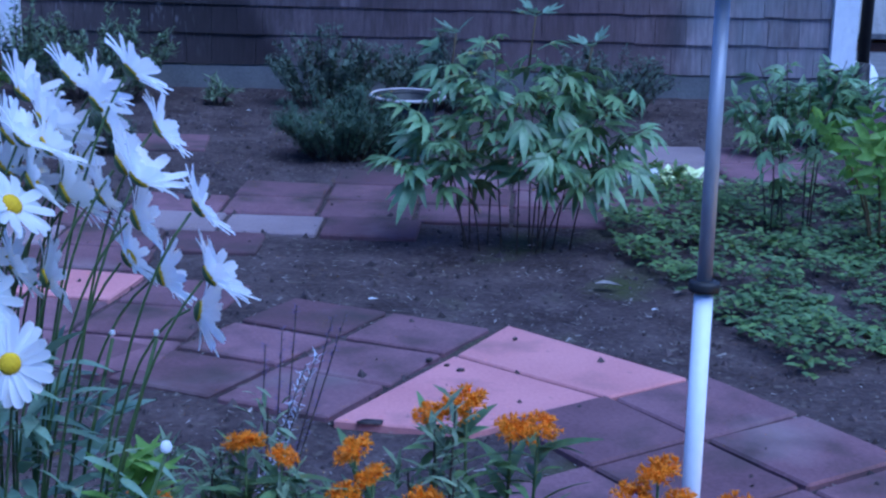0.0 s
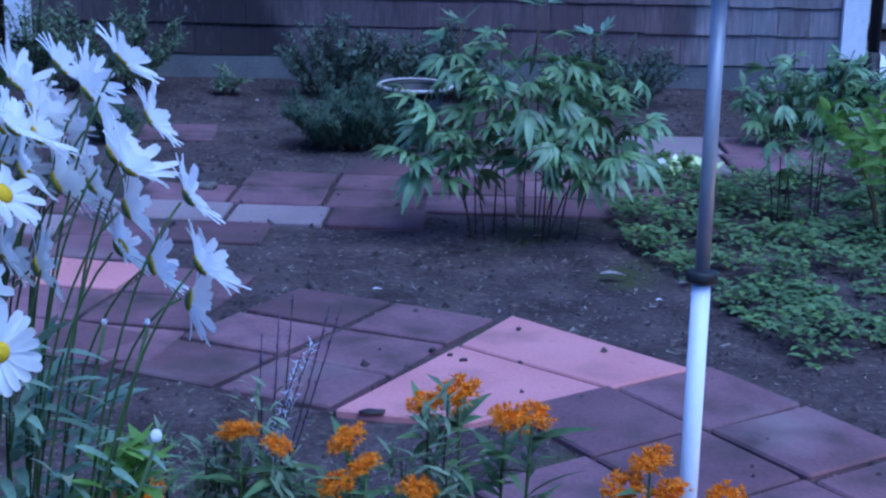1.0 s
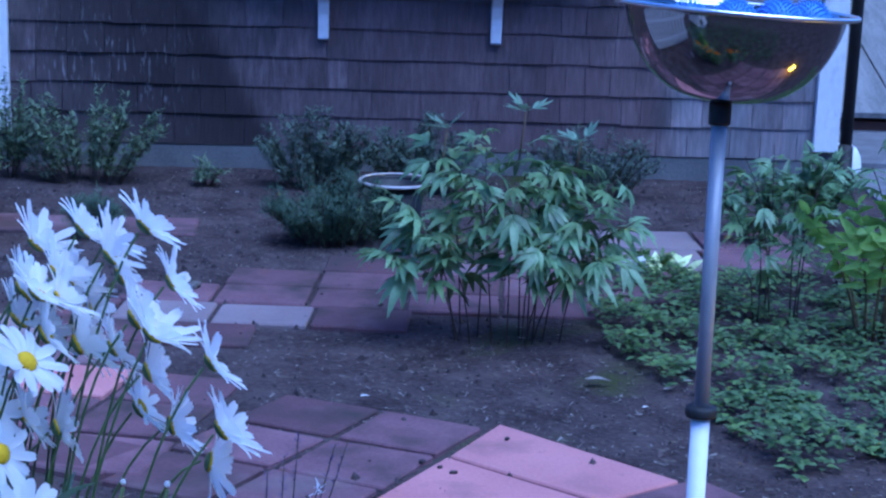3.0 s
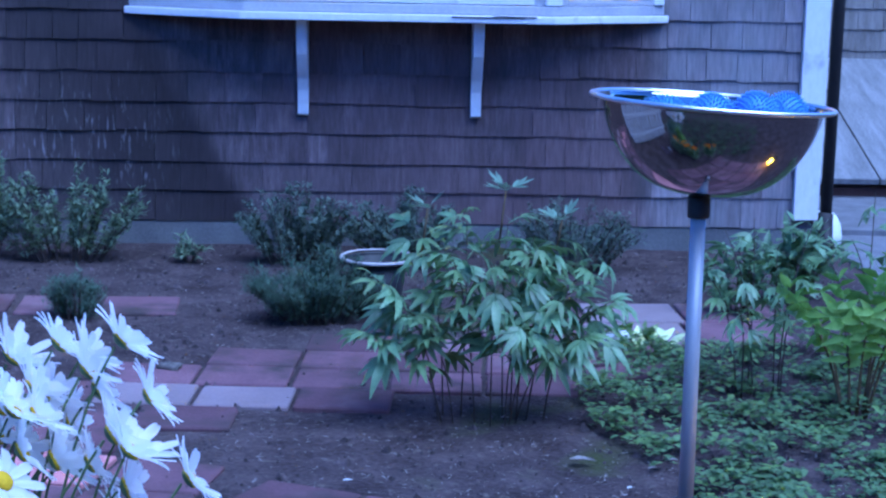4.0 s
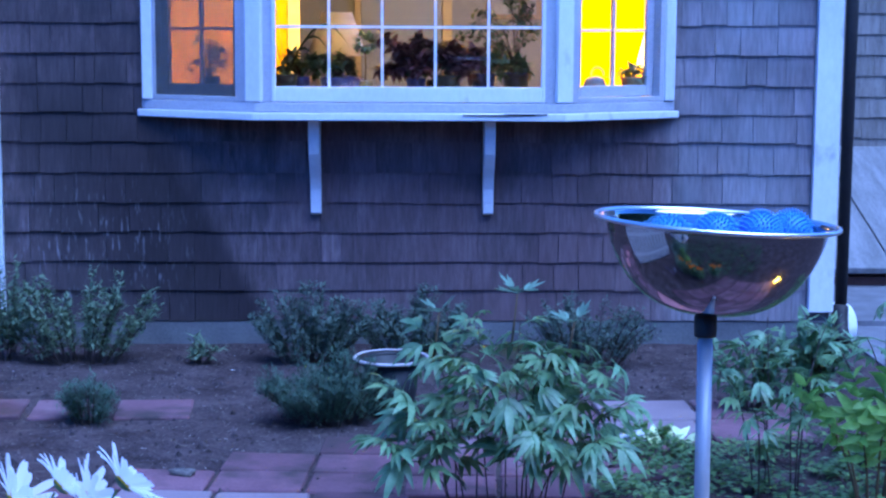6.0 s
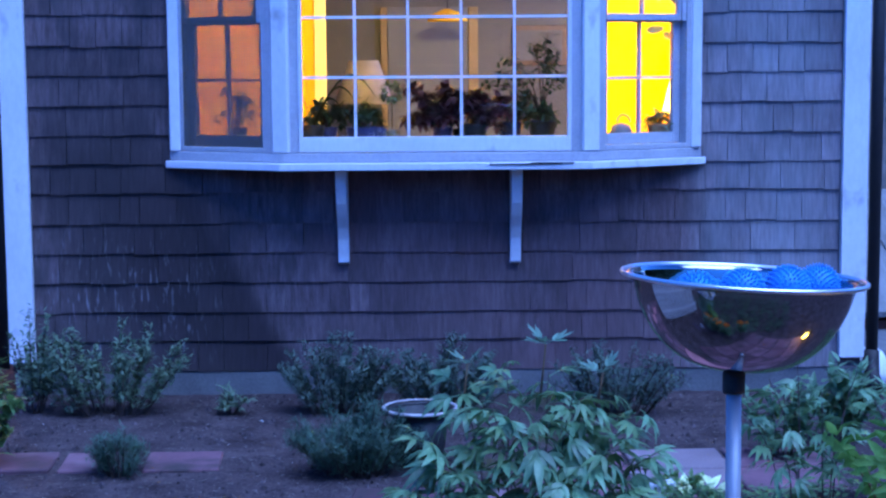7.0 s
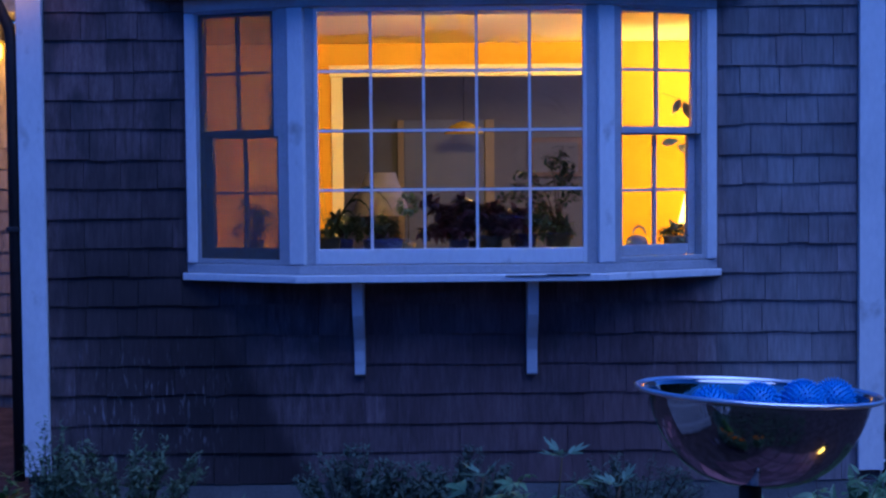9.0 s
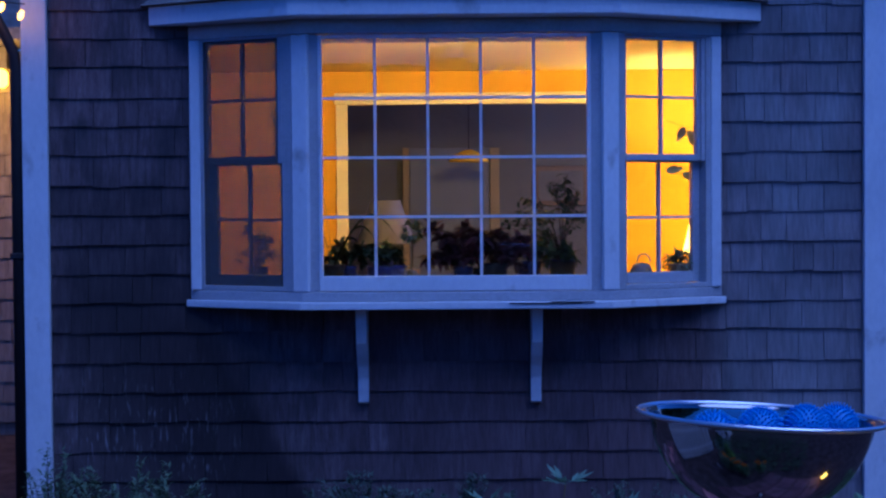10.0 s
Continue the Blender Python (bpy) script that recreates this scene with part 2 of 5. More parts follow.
GREYSPIKE = mat("silvery_flower_spike", (0.30, 0.32, 0.36), (0.55, 0.55, 0.60), 0.8, 40, 200, 0.2, vary=0.2)
PURPLE = mat("dusky_purple_spike", (0.07, 0.045, 0.10), (0.13, 0.085, 0.17), 0.8, 40, 200, 0.2, vary=0.2)
ASPHALT = mat("blue_grey_gravel", (0.11, 0.11, 0.118), (0.21, 0.21, 0.225), 0.95, 8, 120, 0.5)
HEDGE = mat("dark_hedge_and_silhouette_leaf", (0.02, 0.045, 0.02), (0.05, 0.09, 0.035), 0.7, 10, 60, 0.0, vary=0.4)
TERRA = mat("glazed_blue_pot", (0.015, 0.02, 0.08), (0.03, 0.04, 0.14), 0.3, 10, 60, 0.05)
MAROON = mat("maroon_leaf", (0.05, 0.015, 0.02), (0.11, 0.03, 0.035), 0.6, 14, 80, 0.1, vary=0.3)
# Door colour darkened for the far room's low light too.
DOORGREY = mat("darkened_grey_door_paint", (0.17, 0.165, 0.175), (0.22, 0.21, 0.22), 0.7, 4, 60, 0.05)
TAN = mat("tan_clay_pot", (0.30, 0.19, 0.09), (0.42, 0.28, 0.14), 0.7, 10, 60, 0.1)
SHADE = mat("linen_lampshade", (0.30, 0.27, 0.30), (0.38, 0.34, 0.37), 0.9, 20, 160, 0.1)
CHIP = mat("pale_leaf_litter", (0.07, 0.055, 0.048), (0.30, 0.26, 0.24), 0.9, 20, 100, 0.1, vary=0.5)
CLOD = mat("dark_soil_clod", (0.018, 0.012, 0.013), (0.10, 0.07, 0.072), 1.0, 20, 90, 0.3, vary=0.5)
STONE = mat("white_edging_stone", (0.5, 0.5, 0.48), (0.68, 0.68, 0.66), 0.85, 12, 90, 0.4)
LAMPGLOW = glow("warm_lampshade_glow", (1.0, 0.66, 0.12), 6.0)
BULB = glow("warm_bulb", (1.0, 0.42, 0.06), 9.0)
PORCHGLOW = glow("yellow_porch_glow", (1.0, 0.50, 0.05), 7.0)

for m in (PEONY, PEONYWARM, PEONYTOP, FERN, COVER, COVERLIT, WEED, SHRUB, PETAL, ORANGE, BLUE):
    thin(m, 0.64 if m is PETAL else 0.3)

SCREEN = bpy.data.materials.new("grey_insect_mesh")
SCREEN.use_nodes = True
sn = SCREEN.node_tree
st, sm = sn.nodes.new("ShaderNodeBsdfTransparent"), sn.nodes.new("ShaderNodeMixShader")
sn.nodes["Principled BSDF"].inputs["Base Color"].default_value = (0.11, 0.105, 0.10, 1)
sn.nodes["Principled BSDF"].inputs["Roughness"].default_value = 0.8
sm.inputs[0].default_value = 0.52
sn.links.new(st.outputs[0], sm.inputs[1]), sn.links.new(sn.nodes["Principled BSDF"].outputs[0], sm.inputs[2])
sn.links.new(sm.outputs[0], sn.nodes["Material Output"].inputs[0])

GLASS = bpy.data.materials.new("window_glass")
GLASS.use_nodes = True
gp = GLASS.node_tree.nodes["Principled BSDF"]
gp.inputs["Base Color"].default_value = (0.95, 0.97, 0.96, 1)
gp.inputs["Roughness"].default_value, gp.inputs["IOR"].default_value = 0.0, 1.45
gp.inputs["Transmission Weight"].default_value = 1.0


# ---- builders ----
def part(name, bm, material, parent=None, label="", smooth=False, at=None):
    me = bpy.data.meshes.new(name)
    bm.to_mesh(me)
    bm.free()
    me.materials.append(material)
    if smooth:
        me.polygons.foreach_set("use_smooth", [True] * len(me.polygons))
    ob = new(name, me)
    if parent:
        ob.parent = parent
    if at is not None:
        ob.matrix_basis = at
    if label:
        ob["label"] = label
    return ob


def share(name, me, parent, m):
    ob = new(name, me)
    ob.parent, ob.matrix_basis = parent, m
    return ob


def thing(name, at, label, category, group="", kind=""):
    ob = new(name)
    ob.empty_display_size = 0.1
    ob.matrix_basis = at if isinstance(at, Matrix) else Matrix.Translation(at)
    return tagged(ob, label, category, group, kind)


def box(bm, x0, x1, y0, y1, z0, z1, bevel=0.0, m=None):
    r = bmesh.ops.create_cube(bm, size=1)
    bmesh.ops.transform(bm, verts=r["verts"], matrix=Matrix.LocRotScale(((x0 + x1) / 2, (y0 + y1) / 2, (z0 + z1) / 2), None, (x1 - x0, y1 - y0, z1 - z0)))
    vs = r["verts"]
    if bevel:
        es = list({e for v in vs for e in v.link_edges})
        g = bmesh.ops.bevel(bm, geom=es, offset=bevel, segments=1, affect="EDGES", profile=0.5)
        vs = list({v for f in g["faces"] for v in f.verts} | {v for v in vs if v.is_valid})
    if m is not None:
        bmesh.ops.transform(bm, verts=vs, matrix=m)
    return bm


def boxes(*rows, bevel=0.0):
    bm = bmesh.new()
    for r in rows:
        box(bm, *r, bevel=bevel)
    return bm


def tube(bm, pts, radii, n=8, caps=True):
    pts = [Vector(p) for p in pts]
    if not isinstance(radii, (list, tuple)):
        radii = [radii] * len(pts)
    rings = []
    for i, p in enumerate(pts):
        d = (pts[min(i + 1, len(pts) - 1)] - pts[max(i - 1, 0)]).normalized()
        s = d.cross(Vector((0.31, 0.95, 0.05))).normalized()
        u = d.cross(s)
        rings.append([bm.verts.new(p + radii[i] * (math.cos(a) * s + math.sin(a) * u)) for a in (2 * math.pi * k / n for k in range(n))])
    for a, b in zip(rings, rings[1:]):
        for k in range(n):
            bm.faces.new((a[k], a[(k + 1) % n], b[(k + 1) % n], b[k]))
    if caps:
        bm.faces.new(rings[0][::-1]), bm.faces.new(rings[-1])
    return bm


def lathe(bm, profile, n=32, closed=False):
    rings = [[bm.verts.new((r * math.cos(2 * math.pi * k / n), r * math.sin(2 * math.pi * k / n), z)) for k in range(n)] for r, z in profile]
    for a, b in zip(rings, rings[1:] + ([rings[0]] if closed else [])):
        for k in range(n):
            bm.faces.new((a[k], a[(k + 1) % n], b[(k + 1) % n], b[k]))
    if not closed:
        bm.faces.new(rings[0][::-1]), bm.faces.new(rings[-1])
    bmesh.ops.recalc_face_normals(bm, faces=bm.faces)
    return bm


def leaf(bm, base, way, up, length, width, droop=0.3, fold=0.25, steps=3):
    """A pointed leaf, folded along its midrib and drooping to its tip."""
    base, way = Vector(base), Vector(way).normalized()
    side = way.cross(Vector(up))
    side = side.normalized() if side.length > 1e-4 else Vector((1, 0, 0))
    nor = side.cross(way)
    prev = None
    for i in range(steps + 1):
        t = i / steps
        c = base + way * (length * t) - nor * (droop * length * t * t)
        w = width * 0.5 * math.sin(math.pi * min(0.97, 0.06 + 0.94 * t) ** 0.8) + 0.0003
        row = (bm.verts.new(c + side * w + nor * (fold * w)), bm.verts.new(c), bm.verts.new(c - side * w + nor * (fold * w)))
        if prev:
            bm.faces.new((prev[0], prev[1], row[1], row[0]))
            bm.faces.new((prev[1], prev[2], row[2], row[1]))
        prev = row


def rnd(a, b):
    return random.uniform(a, b)


def arc(a, b, sag=0.0, n=6, lean=(0, 0, 0)):
    a, b, lean = Vector(a), Vector(b), Vector(lean)
    return [a.lerp(b, i / n) + lean * (math.sin(math.pi * i / n)) + Vector((0, 0, sag * math.sin(math.pi * i / n))) for i in range(n + 1)]


# ---- ground ----
def lumps(x, y):
    return 0.007 * noise.noise((x * 5, y * 5, 0)) + 0.006 * noise.noise((x * 17, y * 17, 3)) + 0.004 * noise.noise((x * 1.3, y * 1.3, 7)) - 0.005


xs = [-400, -60, -12, -6, -4] + [-3 + 0.05 * i for i in range(121)] + [4, 6, 12, 60, 400]
ys = [-400, -60, -20, -10, -8] + [-7 + 0.05 * i for i in range(141)] + [1, 2, 4, 8, 20, 60, 400]
bm = bmesh.new()
vs = [[bm.verts.new((x, y, lumps(x, y) if abs(x) < 3.01 and -7.01 < y < 0.01 else -0.005)) for x in xs] for y in ys]
for j in range(len(ys) - 1):
    for i in range(len(xs) - 1):
        bm.faces.new((vs[j][i], vs[j][i + 1], vs[j + 1][i + 1], vs[j + 1][i]))
ground = tagged(part("ground", bm, SOIL, smooth=True), "dark brown garden soil with scattered leaf litter", "ground", kind="structure")
bm = bmesh.new()
box(bm, 1.95, 9, -1.2, 0.35, -0.1, 0.006)
box(bm, 1.95, 9, 0.351, 2.9, -0.1, 0.03)
drive = tagged(part("gravel_yard", bm, ASPHALT), "blue-grey fine gravel yard beside the house", "ground", kind="structure")

# ---- house walls ----
W, EXPO, Z0, Z1 = 1.745, 0.1275, 0.098, 2.75
BUTTS = (0.100, 0.234, 0.358, 0.489, 0.617, 0.746, 0.879, 1.002, 1.127, 1.256, 1.384, 1.509, 1.640, 1.767, 1.888, 2.022, 2.142, 2.266, 2.392, 2.519, 2.645)
BX, SILL, HEAD, BY = 1.135, 0.988, 2.19, 0.27
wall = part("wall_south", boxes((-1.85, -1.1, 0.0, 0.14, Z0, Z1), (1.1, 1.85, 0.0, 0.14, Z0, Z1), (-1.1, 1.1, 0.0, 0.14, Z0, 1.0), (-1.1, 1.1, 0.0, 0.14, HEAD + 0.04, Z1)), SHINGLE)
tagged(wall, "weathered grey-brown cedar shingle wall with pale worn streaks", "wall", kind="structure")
found = tagged(part("foundation", boxes((-1.84, 1.84, -0.012, 0.16, -0.15, Z0 - 0.003), bevel=0.004), CONCRETE), "low grey concrete foundation strip under the shingles", "foundation", kind="structure")
tagged(part("wall_west", boxes((-1.85, -1.72, 0.145, 6.5, 0.0, Z1)), FARSHINGLE), "shingled side wall of the house", "wall", kind="structure")
tagged(part("wall_east", boxes((1.72, 1.85, 0.145, 6.5, 0.0, Z1)), FARSHINGLE), "shingled side wall of the house", "wall", kind="structure")
tagged(part("roof", boxes((-2.1, 2.1, -0.25, 6.8, Z1 + 0.003, Z1 + 0.2)), BOARD), "plain dark roof over the house", "roof", kind="structure")

# ---- interior ----
FLOOR, CEIL, BACK = 0.3, 2.25, 3.2
tagged(part("floor", boxes((-1.718, 1.718, 0.145, 6.4, FLOOR - 0.1, FLOOR)), WOOD), "brown wooden floor inside the lit room", "floor", kind="structure")
tagged(part("ceiling", boxes((-1.718, 1.718, 0.145, 6.4, CEIL, CEIL + 0.1)), CREAM), "cream painted ceiling of the lit room", "ceiling", kind="structure")
tagged(part("wall_inner", boxes((-1.715, -0.682, BACK, BACK + 0.12, FLOOR + 0.003, CEIL - 0.003), (0.92, 1.715, BACK, BACK + 0.12, FLOOR + 0.003, CEIL - 0.003), (-0.682, 0.92, BACK, BACK + 0.12, 2.05, CEIL - 0.003)), ORANGEWALL), "ochre orange inner wall with a wide cased opening", "wall", kind="structure")
tagged(part("trim", boxes((-0.745, -0.672, BACK - 0.025, BACK - 0.003, FLOOR + 0.003, 2.035), (0.91, 1.01, BACK - 0.025, BACK - 0.003, FLOOR + 0.003, 2.035), (-0.755, 1.02, BACK - 0.03, BACK - 0.003, 2.038, 2.11), bevel=0.004), TRIM), "cream painted casing round the opening", "trim", kind="structure")
tagged(part("lining", boxes((-1.716, -1.70, 0.15, BACK - 0.005, FLOOR + 0.003, CEIL - 0.003), (1.70, 1.716, 0.15, BACK - 0.005, FLOOR + 0.003, CEIL - 0.003)), ORANGEWALL), "ochre orange side walls of the lit room", "wall", kind="structure")
tagged(part("wall_far", boxes((-1.715, 1.715, 6.2, 6.3, FLOOR + 0.003, CEIL - 0.003), (-1.715, -1.70, BACK + 0.125, 6.19, FLOOR + 0.003, CEIL - 0.003), (1.70, 1.715, BACK + 0.125, 6.19, FLOOR + 0.003, CEIL - 0.003)), GREYWALL), "brown-grey walls of the room beyond, colour darkened for its low light", "wall", kind="structure")
door = tagged(part("door_1", boxes((-0.37, 0.275, 6.17, 6.195, FLOOR + 0.003, 1.86), bevel=0.004), DOORGREY), "grey door with pale casing in the far room, colour darkened for its low light", "door", kind="structure")
# Cream casing takes a darker tan, low light put into its colour.
part("casing", boxes((-0.425, -0.375, 6.15, 6.19, FLOOR + 0.003, 1.86), (0.28, 0.355, 6.15, 6.19, FLOOR + 0.003, 1.86), bevel=0.004), TAN, door, "cream door casing")
part("panel", boxes((-0.30, 0.20, 6.163, 6.169, 0.9, 1.4), bevel=0.002), DOORGREY, door)

# ---- bay window ----
bay = thing("bay_window", (0, 0, 0), "white painted angled bay window on two brackets, peeling sill", "bay window", kind="structure")


def plan(bm, offset, z0, z1, back=0.0, bend=0.635, end=BX):
    """An extruded outline of the bay, pushed out by offset."""
    e, f, d = end + offset * 0.7, bend + offset * 0.35, BY + offset
    pts = [(-e, back), (-e, -0.03), (-f, -d), (f, -d), (e, -0.03), (e, back)]
    lo, hi = [bm.verts.new((x, y, z0)) for x, y in pts], [bm.verts.new((x, y, z1)) for x, y in pts]
    for k in range(6):
        bm.faces.new((lo[k], lo[(k + 1) % 6], hi[(k + 1) % 6], hi[k]))
    bm.faces.new(lo[::-1]), bm.faces.new(hi)
    bmesh.ops.recalc_face_normals(bm, faces=bm.faces)
    es = [e for e in bm.edges if e.is_valid]
    bmesh.ops.bevel(bm, geom=es, offset=0.004, segments=1, affect="EDGES")
    return bm


part("sill", plan(bmesh.new(), 0.035, SILL, SILL + 0.032, -0.016), PAINT, bay, "white sill board with flaking paint")
part("apron", plan(bmesh.new(), 0.006, SILL + 0.034, SILL + 0.072, 0.14), SASH, bay)
part("header", plan(bmesh.new(), 0.006, HEAD - 0.06, HEAD, 0.14), SASH, bay)
part("eave", plan(bmesh.new(), 0.12, HEAD + 0.002, HEAD + 0.085, -0.016, end=BX + 0.09), PAINT, bay, "white eave board over the bay")
bm = bmesh.new()
lo = [bm.verts.new(p) for p in ((-1.34, -0.016, HEAD + 0.088), (-1.34, -0.05, HEAD + 0.088), (-0.70, -0.42, HEAD + 0.088), (0.70, -0.42, HEAD + 0.088), (1.34, -0.05, HEAD + 0.088), (1.34, -0.016, HEAD + 0.088))]
hi = [bm.verts.new(p) for p in ((-0.9, -0.016, HEAD + 0.42), (0.9, -0.016, HEAD + 0.42))]
for f in ((lo[1], lo[2], hi[0]), (lo[2], lo[3], hi[1], hi[0]), (lo[3], lo[4], hi[1]), (lo[0], lo[1], hi[0]), (lo[4], lo[5], hi[1]), (lo[0], hi[0], hi[1], lo[5])):
    bm.faces.new(f)
bm.faces.new(lo)
bmesh.ops.recalc_face_normals(bm, faces=bm.faces)
part("bay_roof", bm, FARSHINGLE, bay)
GZ0, GZ1 = SILL + 0.074, HEAD - 0.062
for sx in (-1, 1):
    m = pose(sx * 0.645, -BY - 0.003, 0, 0, 0, sx * 15)
    part("corner_post", box(bmesh.new(), -0.036, 0.036, 0.0, 0.09, GZ0, GZ1, 0.005, m), PAINT, bay)
    part("side_post", box(bmesh.new(), sx * BX - (0.0 if sx < 0 else 0.045), sx * BX + (0.045 if sx < 0 else 0.0), -0.055, 0.02, GZ0, GZ1, 0.005), PAINT, bay)
    bm = bmesh.new()
    prof = [(-0.018, 0.985), (-0.20, 0.985), (-0.20, 0.93), (-0.19, 0.90), (-0.175, 0.84), (-0.13, 0.78), (-0.085, 0.73), (-0.06, 0.68), (-0.055, 0.62), (-0.055, 0.575), (-0.018, 0.565)]
    cx = -0.03 + sx * 0.37
    a, b = [bm.verts.new((cx - 0.023, y, z)) for y, z in prof], [bm.verts.new((cx + 0.023, y, z)) for y, z in prof]
    bm.faces.new(a), bm.faces.new(b[::-1])
    for k in range(len(prof)):
        bm.faces.new((a[k], b[k], b[(k + 1) % len(prof)], a[(k + 1) % len(prof)]))
    bmesh.ops.recalc_face_normals(bm, faces=bm.faces)
    bmesh.ops.bevel(bm, geom=list(bm.edges), offset=0.003, segments=1, affect="EDGES")
    part("bracket", bm, PAINT, bay, "scrolled white wooden bracket")


def sash(parent, m, x0, x1, z0, z1, cols, rows, frame_w, bottom_w, material, muntin_mat, depth=0.03, bar=0.011):
    """A glazed sash in its own frame: stiles, rails, muntins, and a pane in each light."""
    bm = bmesh.new()
    for r in ((x0, x0 + frame_w, 0, depth, z0, z1), (x1 - frame_w, x1, 0, depth, z0, z1), (x0 + frame_w, x1 - frame_w, 0, depth, z0, z0 + bottom_w), (x0 + frame_w, x1 - frame_w, 0, depth, z1 - frame_w, z1)):
        box(bm, *r, bevel=0.002)
    s = part("sash", bm, material, parent, at=m)
    gx0, gx1, gz0, gz1 = x0 + frame_w, x1 - frame_w, z0 + bottom_w, z1 - frame_w
    px, pz = (gx1 - gx0) / cols, (gz1 - gz0) / rows
    for i in range(1, cols):
        part("muntin", boxes((gx0 + i * px - bar / 2, gx0 + i * px + bar / 2, 0.004, depth - 0.004, gz0, gz1)), muntin_mat, s)
    for j in range(1, rows):
        part("muntin", boxes((gx0, gx1, 0.006, depth - 0.006, gz0 + j * pz - bar / 2, gz0 + j * pz + bar / 2)), muntin_mat, s)
    bm = boxes((-px / 2 + 0.001, px / 2 - 0.001, -0.0015, 0.0015, -pz / 2 + 0.001, pz / 2 - 0.001))
    pane = part("pane", bm, GLASS, s)
    for i in range(cols):
        for j in range(rows):
            ob = pane if (i, j) == (0, 0) else share("pane", pane.data, s, Matrix())
            ob.matrix_basis = pose(gx0 + (i + 0.5) * px, depth / 2, gz0 + (j + 0.5) * pz, rnd(-0.3, 0.3), 0, rnd(-0.3, 0.3))
            ob.visible_shadow = False
    return s


part("casing", boxes((-0.612, -0.568, -BY + 0.012, -BY + 0.07, GZ0, GZ1), (0.563, 0.612, -BY + 0.012, -BY + 0.07, GZ0, GZ1)), SASH, bay)
sash(bay, pose(0, -BY + 0.005, 0), -0.567, 0.562, GZ0 + 0.002, GZ1 - 0.002, 5, 4, 0.016, 0.062, PAINT, PAINT)
for sx in (-1, 1):
    # a side light: facet from the wall out to the corner post
    a, b = Vector((sx * 1.118, -0.035, 0)), Vector((sx * 0.665, -BY + 0.01, 0))
    if sx > 0:
        a, b = b, a
    ang, wide = math.degrees(math.atan2(b.y - a.y, b.x - a.x)), (b - a).length
    m = pose(a.x, a.y, 0, 0, 0, ang)
    mid = (GZ0 + GZ1) / 2 + 0.018
    tight = (0.086, 0.064) if sx < 0 else (0.078, 0.056)
    fr = bmesh.new()
    for r in ((0.0, 0.045, 0.0, 0.07, GZ0, GZ1), (wide - tight[1] + 0.001, wide, 0.0, 0.07, GZ0, GZ1), (0.045, wide - 0.045, 0.0, 0.07, GZ0, GZ0 + 0.02), (0.045, wide - 0.045, 0.0, 0.07, GZ1 - 0.007, GZ1)):
        box(fr, *r, bevel=0.002)
    box(fr, wide - tight[0] + 0.001, wide - tight[1], 0.004, 0.042, mid - 0.014, GZ1 - 0.008, 0.002)
    part("window_frame", fr, SASH, bay, at=m)
    sash(bay, m @ Matrix.Translation((0, 0.012, 0)), 0.046, wide - tight[0], mid - 0.014, GZ1 - 0.008, 2, 2, 0.014, 0.028, SASH, SASH)
    sash(bay, m @ Matrix.Translation((0, 0.046, 0)), 0.046, wide - tight[1], GZ0 + 0.022, mid + 0.016, 2, 2, 0.036, 0.045, SASH, SASH)
    if sx < 0:
        sc = part("insect_screen", boxes((0.047, wide - 0.047, 0.006, 0.0075, GZ0 + 0.021, GZ1 - 0.009)), SCREEN, bay, "grey insect screen over the side window", at=m)
part("seat_board", plan(bmesh.new(), -0.06, SILL + 0.074, SILL + 0.09, 0.4, end=BX - 0.08), TRIM, bay)
part("soffit", plan(bmesh.new(), -0.06, HEAD - 0.024, HEAD - 0.004, 0.4, end=BX - 0.08), CREAM, bay)
bm = boxes((-0.15, 0.15, -BY - 0.0405, -BY - 0.0355, SILL + 0.022, SILL + 0.027), (0.02, 0.2, -BY - 0.0400, -BY - 0.036, SILL + 0.026, SILL + 0.0312))
part("peeled_paint", bm, DOWN, bay, "dark bare wood where sill paint has peeled", at=pose(0.37, 0, 0))

# ---- corner boards, downspouts ----
tagged(part("corner_board", boxes((-1.857, -1.747, -0.04, -0.002, 0.14, Z1), bevel=0.004), PAINT), "white painted corner board on the shingle wall", "trim", kind="structure")
tagged(part("corner_board", boxes((1.747, 1.857, -0.04, -0.002, 0.14, Z1), bevel=0.004), PAINT), "white painted corner board on the shingle wall", "trim", kind="structure")
dw = thing("downspout", (-1.884, -0.02, 0), "black metal downspout with elbow beside the corner board", "downspout")
part("pipe", tube(bmesh.new(), [(0, 0, 0.12), (0, 0, 2.03), (-0.006, 0, 2.08), (-0.05, -0.01, 2.18), (-0.16, -0.03, 2.38), (-0.3, -0.06, 2.6)], 0.024, 10), DOWN, dw, smooth=True)
part("strap", boxes((-0.03, 0.03, -0.027, 0.027, 1.2, 1.225), bevel=0.003), DOWN, dw)
de = thing("downspout", (1.895, -0.02, 0), "black metal downspout with elbow beside the corner board", "downspout")
part("pipe", tube(bmesh.new(), [(0, 0, 0.10), (0, 0, 2.74)], 0.026, 10), DOWN, de, smooth=True)
part("elbow", tube(bmesh.new(), [(0, 0, 0.17), (-0.005, -0.01, 0.13), (-0.01, -0.05, 0.07), (-0.01, -0.12, 0.03)], [0.034, 0.036, 0.034, 0.032], 10), DOWN, de, smooth=True)
bm = bmesh.new()
lathe(bm, [(0.088, 0.0), (0.085, 0.06), (0.074, 0.105), (0.052, 0.14), (0.02, 0.158), (0.018, 0.154), (0.049, 0.137), (0.070, 0.103), (0.081, 0.06), (0.084, 0.0)], 20, closed=True)
